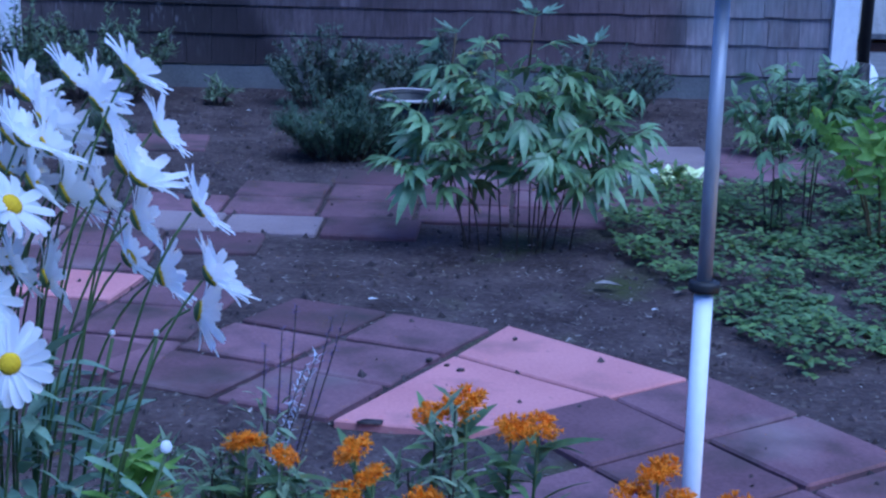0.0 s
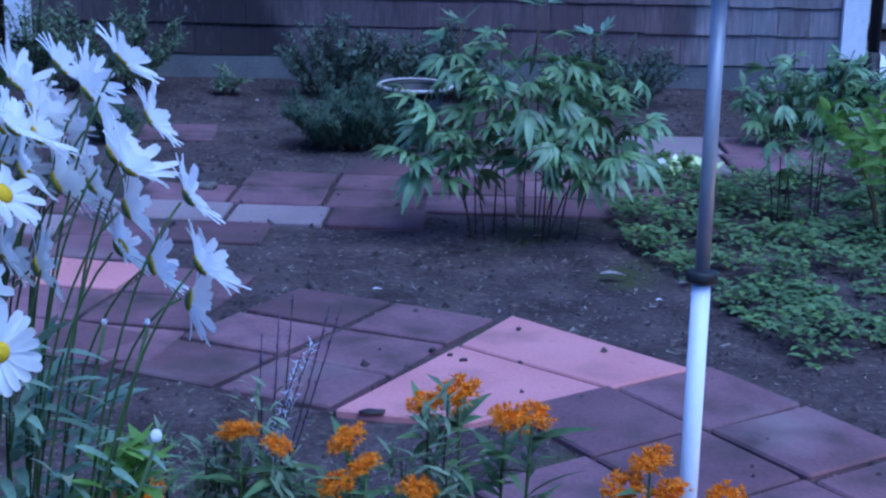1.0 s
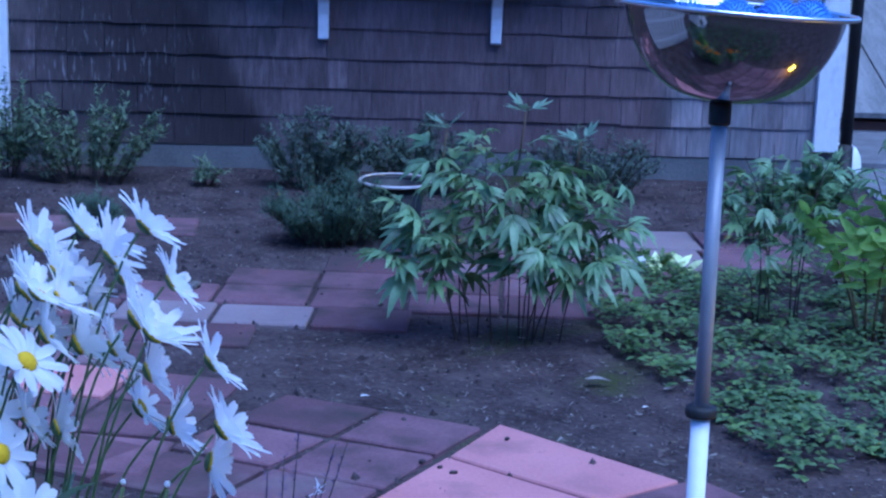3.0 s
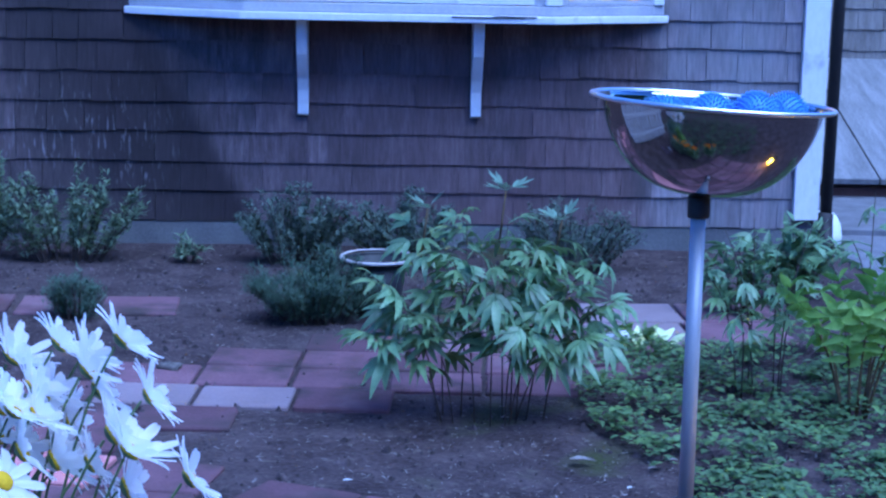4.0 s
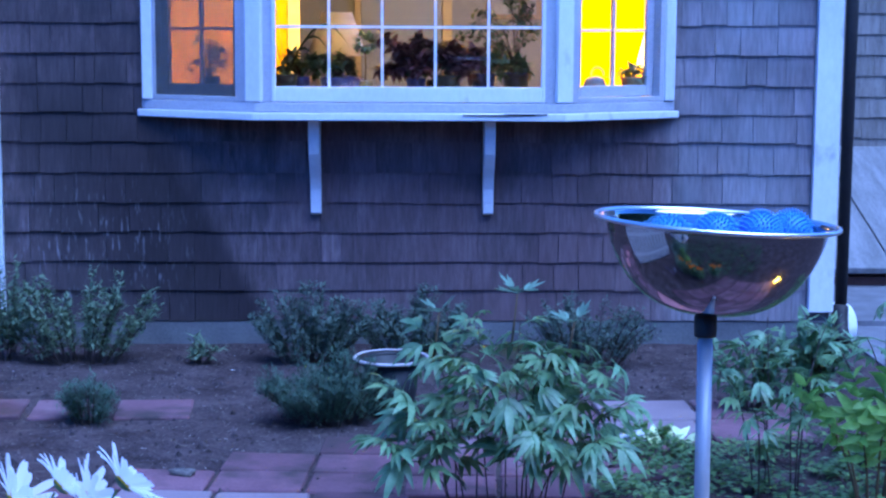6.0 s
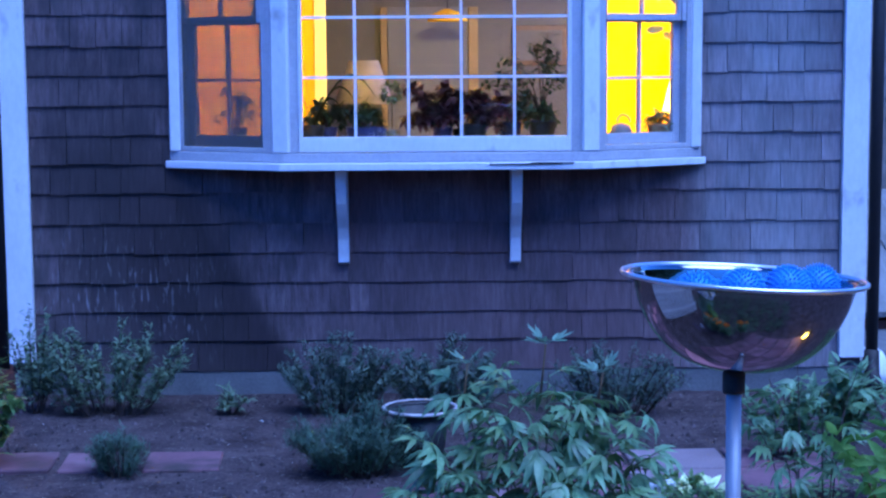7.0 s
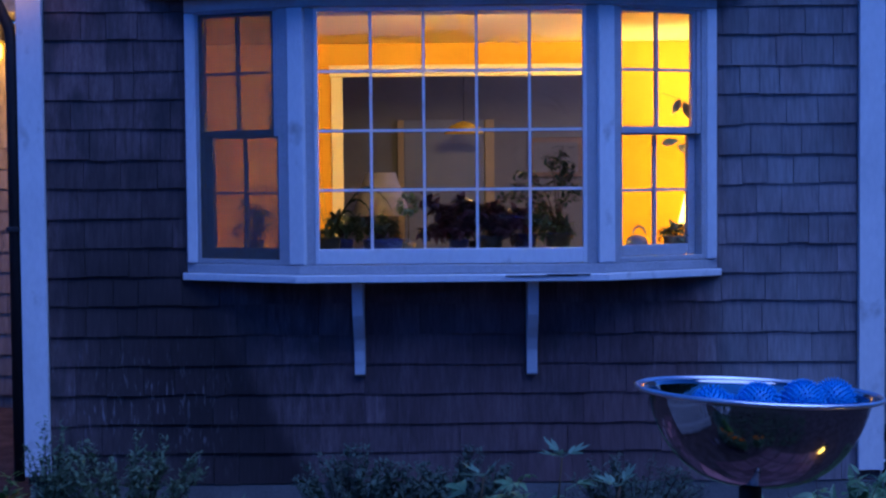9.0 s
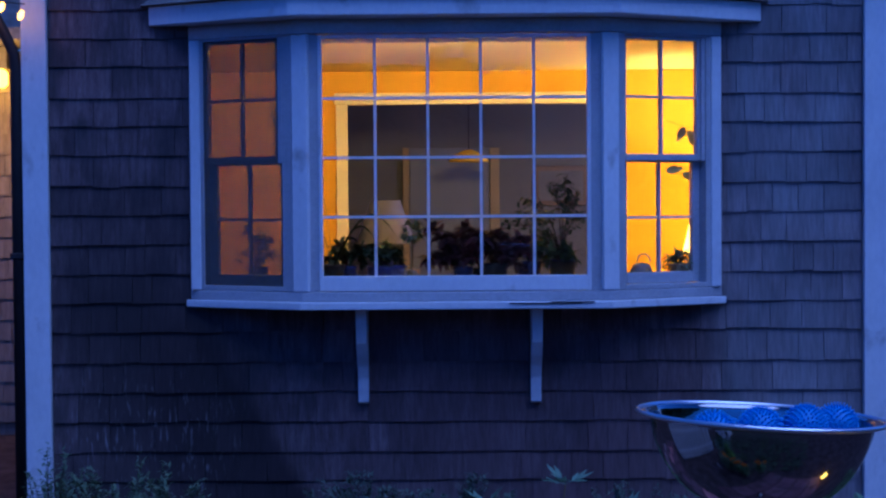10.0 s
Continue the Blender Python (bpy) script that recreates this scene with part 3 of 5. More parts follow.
sp = tagged(part("plant_cloche", bm, PVC, smooth=True, at=pose(1.915, 0.10, 0.006, 0, 4, 0)), "translucent white plastic cloche standing by the downspout", "cloche")

# ---- wings of the house behind ----
tagged(part("wall_wing_west", boxes((-8, -1.86, 3.05, 3.2, 0.0, 2.38)), FARSHINGLE), "warm lit shingle wall of the porch wing", "wall", kind="structure")
tagged(part("wall_wing_east", boxes((1.86, 9, 3.0, 3.15, 0.0, 4.2)), FARSHINGLE), "silvered shingle wall of the side wing", "wall", kind="structure")
tagged(part("porch_eave", boxes((-8, -1.86, 2.55, 3.2, 2.40, 2.47), (-8, -1.86, 2.9, 3.2, 2.475, 4.2)), BOARD), "grey boarded eave and gable above the porch", "eave", kind="structure")
bulk = thing("bulkhead", (2.0, 1.3, 0), "weathered grey plank cellar bulkhead on a brick base", "bulkhead")
part("base", boxes((0.0, 2.2, 0.06, 1.66, -0.05, 0.074)), BRICK, bulk)
rise = math.degrees(math.atan2(0.5, 1.66))
for k in range(4):
    part("plank", box(bmesh.new(), 0.55 * k + 0.004, 0.55 * k + 0.546, 0, 1.74, 0, 0.035, 0.004), BOARD, bulk, at=pose(-0.02, 0.0, 0.100, rise, 0, 0))
part("cheek", boxes((0.002, 0.04, 0.15, 1.68, 0.076, 0.10), bevel=0.003), BOARD, bulk)

# ---- bowl on its pole ----
stand = thing("bowl_stand", Matrix.Translation((0.4225, -4.70, 0.98)) @ pose(0, 0, 0, -5, 0.6, 0) @ Matrix.Translation((0, 0, -0.98)), "grey metal tube in a white plastic pipe, staked in the ground", "stand")
part("lower_pipe", tube(bmesh.new(), [(0, 0, -0.05), (0, 0, 0.526)], 0.0142, 20), PVC, stand, "white plastic pipe", True)
part("collar", lathe(bmesh.new(), [(0.0144, 0.520), (0.0225, 0.521), (0.024, 0.525), (0.024, 0.533), (0.022, 0.537), (0.0115, 0.538)], 24), RUBBER, stand, "dark rubber collar", True)
part("tube", tube(bmesh.new(), [(0, 0, 0.532), (0, 0, 0.965)], 0.0112, 20), ZINC, stand, "dull grey metal tube", True)
part("coupling", lathe(bmesh.new(), [(0.0114, 0.958), (0.0155, 0.959), (0.0165, 0.963), (0.0165, 0.988), (0.0150, 0.992), (0.004, 0.993)], 24), RUBBER, stand, "black rubber coupling", True)
R, H = 0.160, 0.134
prof = []
for k in range(33):
    a = math.pi / 2 * k / 32
    prof.append((max(0.002, R * (0.88 * math.sin(a) ** 0.72 + 0.12 * (1 - math.cos(a)))), H * (1 - math.cos(a) ** 1.02)))
inner = [(max(0.001, r - 0.0015), z + 0.0015) for r, z in prof][::-1]
bowl = thing("steel_bowl", pose(0.428, -4.70, 0.9925, -1.4, 3.0, 0), "polished stainless steel mixing bowl with a rolled rim, on a pole", "bowl")
part("basin", lathe(bmesh.new(), prof + [(R + 0.014, H + 0.001), (R + 0.014, H + 0.0035)] + inner, 96), STEEL, bowl, smooth=True)
bm = bmesh.new()
lathe(bm, [(R + 0.0148 + 0.0032 * math.cos(a), H + 0.002 + 0.0036 * math.sin(a)) for a in (2 * math.pi * k / 8 for k in range(8))], 96, closed=True)
part("rim", bm, RIM, bowl, "bright rolled rim", True)
bm = bmesh.new()
bmesh.ops.create_icosphere(bm, subdivisions=3, radius=0.0285)
dirs = [Vector((math.cos(k * 2.39996) * math.sqrt(1 - z * z), math.sin(k * 2.39996) * math.sqrt(1 - z * z), z)) for k, z in ((k, 1 - (2 * k + 1) / 260) for k in range(260))]
for d in dirs:
    tube(bm, [d * 0.0275, d * 0.0315, d * 0.0345], [0.0017, 0.0013, 0.0005], 5)
ball = tagged(part("spiky_ball", bm, BLUE, smooth=True), "bright blue soft plastic ball covered in nubs", "ball", "balls in the bowl")
ball.matrix_basis = pose(0.368, -4.690, 1.104)
for x, y, z in ((0.434, -4.698, 1.110), (0.500, -4.690, 1.112), (0.553, -4.655, 1.109), (0.470, -4.633, 1.084), (0.400, -4.630, 1.084), (0.520, -4.748, 1.074), (0.458, -4.760, 1.076), (0.393, -4.755, 1.074)):
    copy_thing(ball, pose(x, y, z, rnd(0, 90), rnd(0, 90), rnd(0, 90)))


# ---- plants ----
def compound(size, spread=5, width=0.32, droop=0.35):
    """A mesh of one divided leaf: a stalk and pointed leaflets, along +y."""
    bm = bmesh.new()
    tube(bm, [(0, 0, 0), (0, size * 0.3, size * 0.05), (0, size * 0.5, size * 0.04)], [0.0022, 0.0016, 0.001], 4)
    for k in range(spread):
        a = (k - (spread - 1) / 2) * (1.9 / spread) + rnd(-0.1, 0.1)
        base = Vector((0, size * (0.5 - 0.1 * abs(k - (spread - 1) / 2)), size * 0.04))
        leaf(bm, base, (math.sin(a), math.cos(a), rnd(-0.05, 0.25)), (0, 0, 1), size * rnd(0.5, 0.66) * (1.1 - 0.2 * abs(a)), size * width * rnd(0.55, 0.72), droop, 0.3, 4)
    return bm


def mesh_of(name, bm, material, smooth=True):
    me = bpy.data.meshes.new(name)
    bm.to_mesh(me)
    bm.free()
    me.materials.append(material)
    if smooth:
        me.polygons.foreach_set("use_smooth", [True] * len(me.polygons))
    return me


peony_leaves = [mesh_of("leaf", compound(0.120 * s, n, 0.27, 0.5), m) for s, n, m in ((1.0, 5, PEONY), (0.85, 5, PEONY), (1.15, 5, PEONY), (0.9, 3, PEONY), (0.9, 5, PEONYWARM), (1.0, 3, PEONYWARM))]
young = mesh_of("leaf", compound(0.11, 5, 0.28, -0.1), PEONYTOP)


def leaf_turn(d, tilt, roll=0.0):
    """A pose's turn that points +y along the flat direction d (degrees), tilted up."""
    return pose(0, 0, 0, 0, 0, d - 90) @ pose(0, 0, 0, tilt, roll, 0)


def peony(at, stems, label, tops=(), leaf_meshes=None, scale=1.0, count=16):
    """A bushy clump: each stem (dx, dy, height) carries divided leaves on its upper half."""
    leaf_meshes = leaf_meshes or peony_leaves
    t = thing("peony", at, label, "plant", "peony plants in the bed")
    random.seed(30 if count == 16 else int(at[0] * 100))
    for dx, dy, h in stems:
        foot = Vector((dx * 0.42 + rnd(-0.04, 0.04), dy * 0.42 + rnd(-0.02, 0.02), -0.03))
        top = Vector((dx * 1.06, dy * 1.2, h * 1.14))
        line = arc(foot, top, 0.03, 6, (-dx * 0.12, -dy * 0.12, 0.04))
        part("stem", tube(bmesh.new(), line, [0.0025 - 0.0002 * k for k in range(7)], 6), DARKSTEM, t, smooth=True)
        out = math.degrees(math.atan2(dy, dx)) if abs(dx) + abs(dy) > 0.03 else rnd(0, 360)
        for k in range(count):
            f = (0.42 if count < 16 else 0.46) + (0.58 if count < 16 else 0.54) * k / (count - 1)
            p = line[min(5, int(f * 6))].lerp(line[min(6, int(f * 6) + 1)], f * 6 % 1 if f < 1 else 0)
            d = out + (k * 137.5) % 360 * 0.8 - 140 + rnd(-20, 20)
            s = scale * (1.14 - 0.35 * (k / count))
            share("leaf", random.choice(leaf_meshes), t, Matrix.Translation(p) @ leaf_turn(d, rnd(-38, 25), rnd(-40, 40)) @ Matrix.Scale(s * rnd(0.85, 1.1), 4))
    for dx, dy, z0, z1 in tops:
        part("shoot", tube(bmesh.new(), [(dx - 0.015, dy, z0), (dx, dy, z1)], [0.0035, 0.0025], 6), BROWNSTEM, t, smooth=True)
        for d in (20, 140, 200, 265):
            share("leaf", young, t, Matrix.Translation((dx, dy, z1)) @ leaf_turn(d + rnd(-15, 15), rnd(-5, 40), rnd(-15, 15)) @ Matrix.Scale(rnd(0.55, 0.8), 4))
    return t


peony((0.245, -2.58, 0), [(-0.30, 0.0, 0.36), (-0.22, -0.08, 0.30), (-0.19, 0.05, 0.48), (-0.10, -0.05, 0.44), (-0.05, 0.08, 0.52), (0.02, -0.09, 0.42), (0.06, 0.05, 0.50), (0.12, -0.04, 0.47), (0.2, 0.05, 0.46), (0.24, -0.08, 0.36), (0.31, 0.02, 0.42), (0.36, 0.05, 0.30), (0.10, -0.12, 0.28), (-0.32, -0.05, 0.22), (0.30, -0.07, 0.24)],
      "bushy green peony with dark red stems and divided leaves", ((0.055, 0.06, 0.50, 0.65), (-0.165, 0.04, 0.46, 0.60), (0.215, 0.05, 0.48, 0.57)))
peony((1.10, -2.30, 0), [(-0.12, 0.0, 0.44), (-0.02, 0.08, 0.46), (0.08, -0.05, 0.36), (-0.10, -0.10, 0.26), (0.03, 0.0, 0.40), (0.15, 0.08, 0.44), (-0.18, 0.05, 0.34)],
      "thin blue-green peony among low groundcover", scale=0.8, count=7)
peony((1.52, -2.05, 0), [(-0.12, -0.1, 0.40), (0.0, 0.08, 0.50), (0.10, -0.08, 0.45), (-0.18, 0.02, 0.36), (0.16, 0.05, 0.5)],
      "leafy peony standing in groundcover", scale=0.8, count=7)


def fern(at, fronds, h, label):
    t = thing("fern", at, label, "fern")
    for k in range(fronds):
        a = 2 * math.pi * k / fronds + rnd(-0.2, 0.2)
        d = Vector((math.cos(a), math.sin(a), 0))
        tip = d * rnd(0.12, 0.28) + Vector((0, 0, h * rnd(0.75, 1.05)))
        line = arc(d * 0.035, tip, 0.05, 8, -d * 0.03)
        part("stalk", tube(bmesh.new(), line[:6], [0.0045 - 0.0004 * i for i in range(6)], 5), BROWNSTEM, t, "brown fern stalk", True)
        bm = bmesh.new()
        for i in range(10):
            f = 0.38 + 0.62 * i / 10
            j = min(7, int(f * 8))
            p = line[j].lerp(line[j + 1], f * 8 - j)
            side = d.cross(Vector((0, 0, 1)))
            for s in (-1, 1):
                leaf(bm, p, side * s * rnd(0.4, 1) + Vector((rnd(-0.4, 0.4), rnd(-0.4, 0.4), rnd(-0.3, 0.8))) + d * rnd(-0.2, 0.6), d + Vector((0, 0, 0.4)), rnd(0.045, 0.075), rnd(0.020, 0.030), rnd(0.1, 0.5), 0.3, 3)
        part("frond", bm, FERN, t, smooth=True)
    return t


fern((1.33, -2.52, 0), 11, 0.47, "bright green fern with a cluster of brown stalks")


def tufts(name, at, rx, ry, h, count, material, label, category, length=0.05, width=0.006, twigs=14, root=0.2):
    """A soft bush: twigs, each set with many fine leaves, uneven in outline."""
    t = thing(name, at, label, category)
    bl = bmesh.new()
    for k in range(twigs):
        a, r = rnd(0, 6.283), math.sqrt(rnd(0.02, 1))
        tip = Vector((rx * r * math.cos(a), ry * r * math.sin(a), h * rnd(0.55, 1.0) * (1 - 0.45 * r * r)))
        line = arc((tip.x * root, tip.y * root, -0.02), tip, 0.02, 6)
        part("twig", tube(bmesh.new(), line, [0.003 - 0.0003 * i for i in range(7)], 4), DARKSTEM, t)
        for i in range(count):
            f = rnd(0.2, 1.0)
            j = min(5, int(f * 6))
            p = line[j].lerp(line[j + 1], f * 6 - j) + Vector((rnd(-1, 1), rnd(-1, 1), rnd(-0.6, 1))) * 0.018
            leaf(bl, p, (rnd(-1, 1), rnd(-1, 1), rnd(-0.2, 1.1)), (0, 0, 1), length * rnd(0.6, 1.2), width * rnd(0.7, 1.3), 0.2, 0.2, 2)
    part("foliage", bl, material, t)
    return t


tufts("lavender_bush", (-0.29, -1.42, 0), 0.26, 0.18, 0.27, 200, SHRUB, "dense grey-green bush with fine needle leaves", "bush", 0.028, 0.0032, 54, 0.4)
tufts("lavender_bush", (-1.12, -1.42, 0), 0.13, 0.1, 0.17, 90, SHRUB, "small grey-green tuft beside a brick strip", "bush", 0.03, 0.0034, 26, 0.4)
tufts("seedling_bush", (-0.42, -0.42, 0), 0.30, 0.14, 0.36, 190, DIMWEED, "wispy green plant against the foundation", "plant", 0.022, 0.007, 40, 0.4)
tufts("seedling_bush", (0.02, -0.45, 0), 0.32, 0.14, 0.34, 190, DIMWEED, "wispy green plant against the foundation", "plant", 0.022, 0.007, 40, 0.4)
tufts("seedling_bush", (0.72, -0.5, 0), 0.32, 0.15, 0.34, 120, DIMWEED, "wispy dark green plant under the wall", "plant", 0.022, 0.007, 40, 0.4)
tufts("seedling_bush", (-1.34, -0.42, 0), 0.36, 0.16, 0.42, 90, WEED, "loose green weeds with small pale leaves at the corner", "plant", 0.030, 0.012, 34, 0.4)
tufts("seedling_bush", (-1.68, -0.36, 0), 0.18, 0.12, 0.50, 70, WEED, "loose green weeds with small pale leaves at the corner", "plant", 0.032, 0.014, 14)
tufts("seedling_bush", (-0.86, -0.42, 0), 0.08, 0.05, 0.12, 16, WEED, "small sprawling weed on bare soil", "plant", 0.045, 0.014, 7)
tufts("leafy_bush", (-1.64, -1.30, 0), 0.22, 0.14, 0.42, 40, COVERLIT, "light green leafy plant in the bed", "plant", 0.06, 0.026, 16)
tufts("leafy_bush", (1.52, -1.0, 0), 0.16, 0.12, 0.40, 34, PEONY, "blue-green leafy plant near the downspout", "plant", 0.07, 0.030, 14)
tufts("leafy_bush", (1.25, -1.25, 0), 0.16, 0.12, 0.34, 30, PEONY, "blue-green leafy plant near the path", "plant", 0.06, 0.026, 12)


def inside(x, y):
    """Whether groundcover grows here."""
    e = 0.16 * noise.noise((x * 4, y * 4, 5)) + 0.05 * noise.noise((x * 15, y * 15, 5))
    return y > -3.65 + 3.2 * max(0, 0.86 - x) + e and y < -1.72 + e and x > 0.52 + e + 0.06 * (y + 3)


gc = thing("groundcover", (0, 0, 0), "low green groundcover leaves spreading over the soil", "groundcover", kind="stuff")
for material, n0, n1 in ((COVER, 0, 6400), (COVERLIT, 6400, 8800)):
    bm = bmesh.new()
    done = n0
    while done < n1:
        x, y = rnd(0.45, 2.0), rnd(-3.7, -1.6)
        if not inside(x, y):
            continue
        thick = noise.noise((x * 6, y * 6, 11)) + 0.6 * noise.noise((x * 15, y * 15, 12))
        if rnd(-0.5, 0.6) > thick:
            continue
        done += 1
        z = 0.008 + (0.11 * max(0, noise.noise((x * 7, y * 7, 1)) + 0.3) + 0.05 * max(0, thick)) * rnd(0.15, 1)
        a = rnd(0, 6.283)
        leaf(bm, (x, y, z), (math.cos(a), math.sin(a), rnd(-0.1, 0.5)), (0, 0, 1), rnd(0.012, 0.030) * (1.5 if rnd(0, 1) > 0.93 else 1), rnd(0.011, 0.026), 0.35, 0.2, 3)
    part("leaves", bm, material, gc)

# ---- pot, stones, litter ----
pot = thing("plant_pot", (-0.065, -1.27, 0), "black nursery pot with a chalky white rim", "pot")
part("body", lathe(bmesh.new(), [(0.075, 0.0), (0.082, 0.005), (0.105, 0.19), (0.100, 0.19), (0.095, 0.15), (0.01, 0.148)], 32), BLACKPOT, pot, smooth=True)
bm = bmesh.new()
lathe(bm, [(0.131 + 0.0075 * math.cos(a), 0.200 + 0.006 * math.sin(a)) for a in (2 * math.pi * k / 10 for k in range(10))], 48, closed=True)
part("rim", bm, RING, pot, "wide white plastic ring", True)
part("collar", lathe(bmesh.new(), [(0.104, 0.188), (0.123, 0.199), (0.123, 0.203), (0.1, 0.193)], 40, closed=True), BLACKPOT, pot, smooth=True)


def stone(at, sx, sy, sz, material, label, turn=0):
    bm = bmesh.new()
    bmesh.ops.create_icosphere(bm, subdivisions=2, radius=1)
    for v in bm.verts:
        k = max(abs(v.co.x), abs(v.co.y), abs(v.co.z)) ** 0.6
        v.co = Vector((v.co.x / k * sx, v.co.y / k * sy, v.co.z / k * sz)) * (1 + 0.5 * noise.noise(v.co * 1.7) + 0.3 * noise.noise(v.co * 4.1))
    return tagged(part("edging_stone", bm, material, smooth=True, at=pose(*at, 0, 0, turn)), label, "stone")


stone((0.735, -1.775, 0.026), 0.052, 0.03, 0.034, STONE, "pale white stone lying at the path's edge", 10)
vp = thing("variegated_plant", (0.85, -1.76, 0), "cream and lime variegated sprouts at the path's edge", "plant")
for dx, dy, h, a in ((-0.035, 0.01, 0.075, 85), (-0.02, -0.02, 0.045, 140), (0.0, 0.0, 0.05, 40), (0.02, -0.02, 0.045, -60), (0.045, 0.0, 0.07, 20), (0.06, 0.01, 0.075, 150), (0.07, -0.02, 0.05, -20), (-0.045, -0.03, 0.04, -120)):
    bm = bmesh.new()
    d = Vector((math.cos(math.radians(a)) * 0.7, math.sin(math.radians(a)) * 0.7, 0.8))
    tube(bm, [(dx, dy, -0.01), (dx, dy, h * 0.5)], 0.003, 5)
    leaf(bm, Vector((dx, dy, h * 0.4)), d, (0, -0.6, 0.8), 0.06, 0.028, 0.3, 0.2, 4)
    part("leaf", bm, VARIEGATED, vp, smooth=True)
stone((-0.70, -2.11, 0.014), 0.042, 0.022, 0.015, CHIP, "small pale whitish stone beside the brick path", -15)
for x, y, r in ((0.22, -3.44, 0.005), (0.02, -3.60, 0.006), (0.06, -3.635, 0.004), (0.09, -3.665, 0.006)):
    stone((x, y, 0.011), r * 1.5, r, 0.004, CLOD, "dark crumb of earth lying on a pink paver", rnd(0, 90))
stone((-0.095, -3.985, 0.010), 0.026, 0.014, 0.0016, CLOD, "dark crumb of earth lying on a pink paver", 5)
mk = tagged(part("plant_marker", boxes((-0.005, 0.005, -0.001, 0.001, 0, 0.055), bevel=0.0004), PETAL, at=pose(0.815, -1.70, 0.0, 0, 6, 20)), "little white plant label stuck in the groundcover", "plant label")
lf = [((0.486, -2.99), 0.07), ((-0.12, -3.163), 0.025), ((0.66, -3.05), 0.03), ((0.72, -2.98), 0.035), ((-0.702, -0.645), 0.022), ((0.31, -2.62), 0.03), ((0.58, -3.2), 0.02)]
for (x, y), s in lf:
    bm = bmesh.new()
    leaf(bm, (-s / 2, 0, 0.012), (1, 0.1, 0.05), (0, 0, 1), s, s * 0.45, 0.1, 0.4, 3)
    tagged(part("fallen_leaf", bm, STONE if s < 0.03 else CHIP, at=pose(x, y, 0.004, 0, 0, rnd(-30, 30))), "pale dry fallen leaf lying on the soil", "leaf", "fallen leaves on the soil")
bm = bmesh.new()
for k in range(15000):
    x, y = rnd(-2.2, 1.9), rnd(-5.0, -0.05)
    a, s = rnd(0, 6.283), rnd(0.003, 0.010) * (1.9 if rnd(0, 1) > 0.93 else 1) * (1.25 if y < -2.6 else 1)
    z = lumps(x, y) + 0.003
    leaf(bm, (x, y, z), (math.cos(a), math.sin(a), rnd(-0.1, 0.3)), (rnd(-0.4, 0.4), rnd(-0.4, 0.4), 1), s * 1.25, s, 0.2, 0.3, 1)
cl = bmesh.new()
for k in range(9000):
    x, y, s = rnd(-2.1, 1.8), rnd(-5.0, -0.05), rnd(0.002, 0.009) * (2.2 if rnd(0, 1) > 0.9 else 1)
    z = lumps(x, y)
    top, low = cl.verts.new((x + rnd(-s, s) * 0.4, y + rnd(-s, s) * 0.4, z + s * rnd(0.7, 1.3))), z - 0.002
    ring = [cl.verts.new((x + s * rnd(0.8, 1.4) * math.cos(a), y + s * rnd(0.8, 1.4) * math.sin(a), low)) for a in (0.3, 1.9, 3.4, 4.9)]
    for q in range(4):
        cl.faces.new((ring[q], ring[(q + 1) % 4], top))
tagged(part("soil_clods", cl, CLOD), "small dark crumbs of garden soil", "soil", kind="stuff")
lt = tagged(part("leaf_litter", bm, CHIP), "small crumbs of bark and dry leaf on soil", "litter", kind="stuff")


# ---- foreground flowers ----
def petal_ring(n, length, width, lift):
    bm = bmesh.new()
    for k in range(n):
        a = 2 * math.pi * k / n + rnd(-0.07, 0.07)
        w, ln = width * rnd(0.85, 1.15), length * rnd(0.9, 1.06)
        d, s = Vector((math.cos(a), math.sin(a), 0)), Vector((-math.sin(a), math.cos(a), 0))
        prev = None
        up, curl = lift + rnd(-0.16, 0.16), rnd(-0.35, 0.10)
        for i, (t, q) in enumerate(((0.0, 0.35), (0.35, 0.85), (0.75, 1.0), (0.92, 0.8), (1.0, 0.42))):
            c = d * (0.007 + ln * t) + Vector((0, 0, ln * (up * t + curl * t * t) + (k % 2) * 0.001))
            row = (bm.verts.new(c + s * w / 2 * q + Vector((0, 0, 0.0012))), bm.verts.new(c), bm.verts.new(c - s * w / 2 * q + Vector((0, 0, 0.0012))))
            if prev:
                bm.faces.new((prev[0], prev[1], row[1], row[0])), bm.faces.new((prev[1], prev[2], row[2], row[1]))
            prev = row
    return bm


rings = [mesh_of("petals", petal_ring(n, ln, 0.0112, lift), PETAL) for n, ln, lift in ((21, 0.035, 0.45), (20, 0.034, 0.70), (22, 0.035, 0.58), (20, 0.036, 0.20))]
bm = bmesh.new()
lathe(bm, [(0.0105, 0.0), (0.0110, 0.002), (0.0095, 0.0055), (0.006, 0.0075), (0.001, 0.0082)], 18)
disc_me = mesh_of("disc", bm, DISC)
bm = bmesh.new()
lathe(bm, [(0.002, -0.004), (0.005, -0.0035), (0.009, -0.0015), (0.0112, 0.0003), (0.008, 0.0009)], 14)
calyx_me = mesh_of("calyx", bm, STEM)

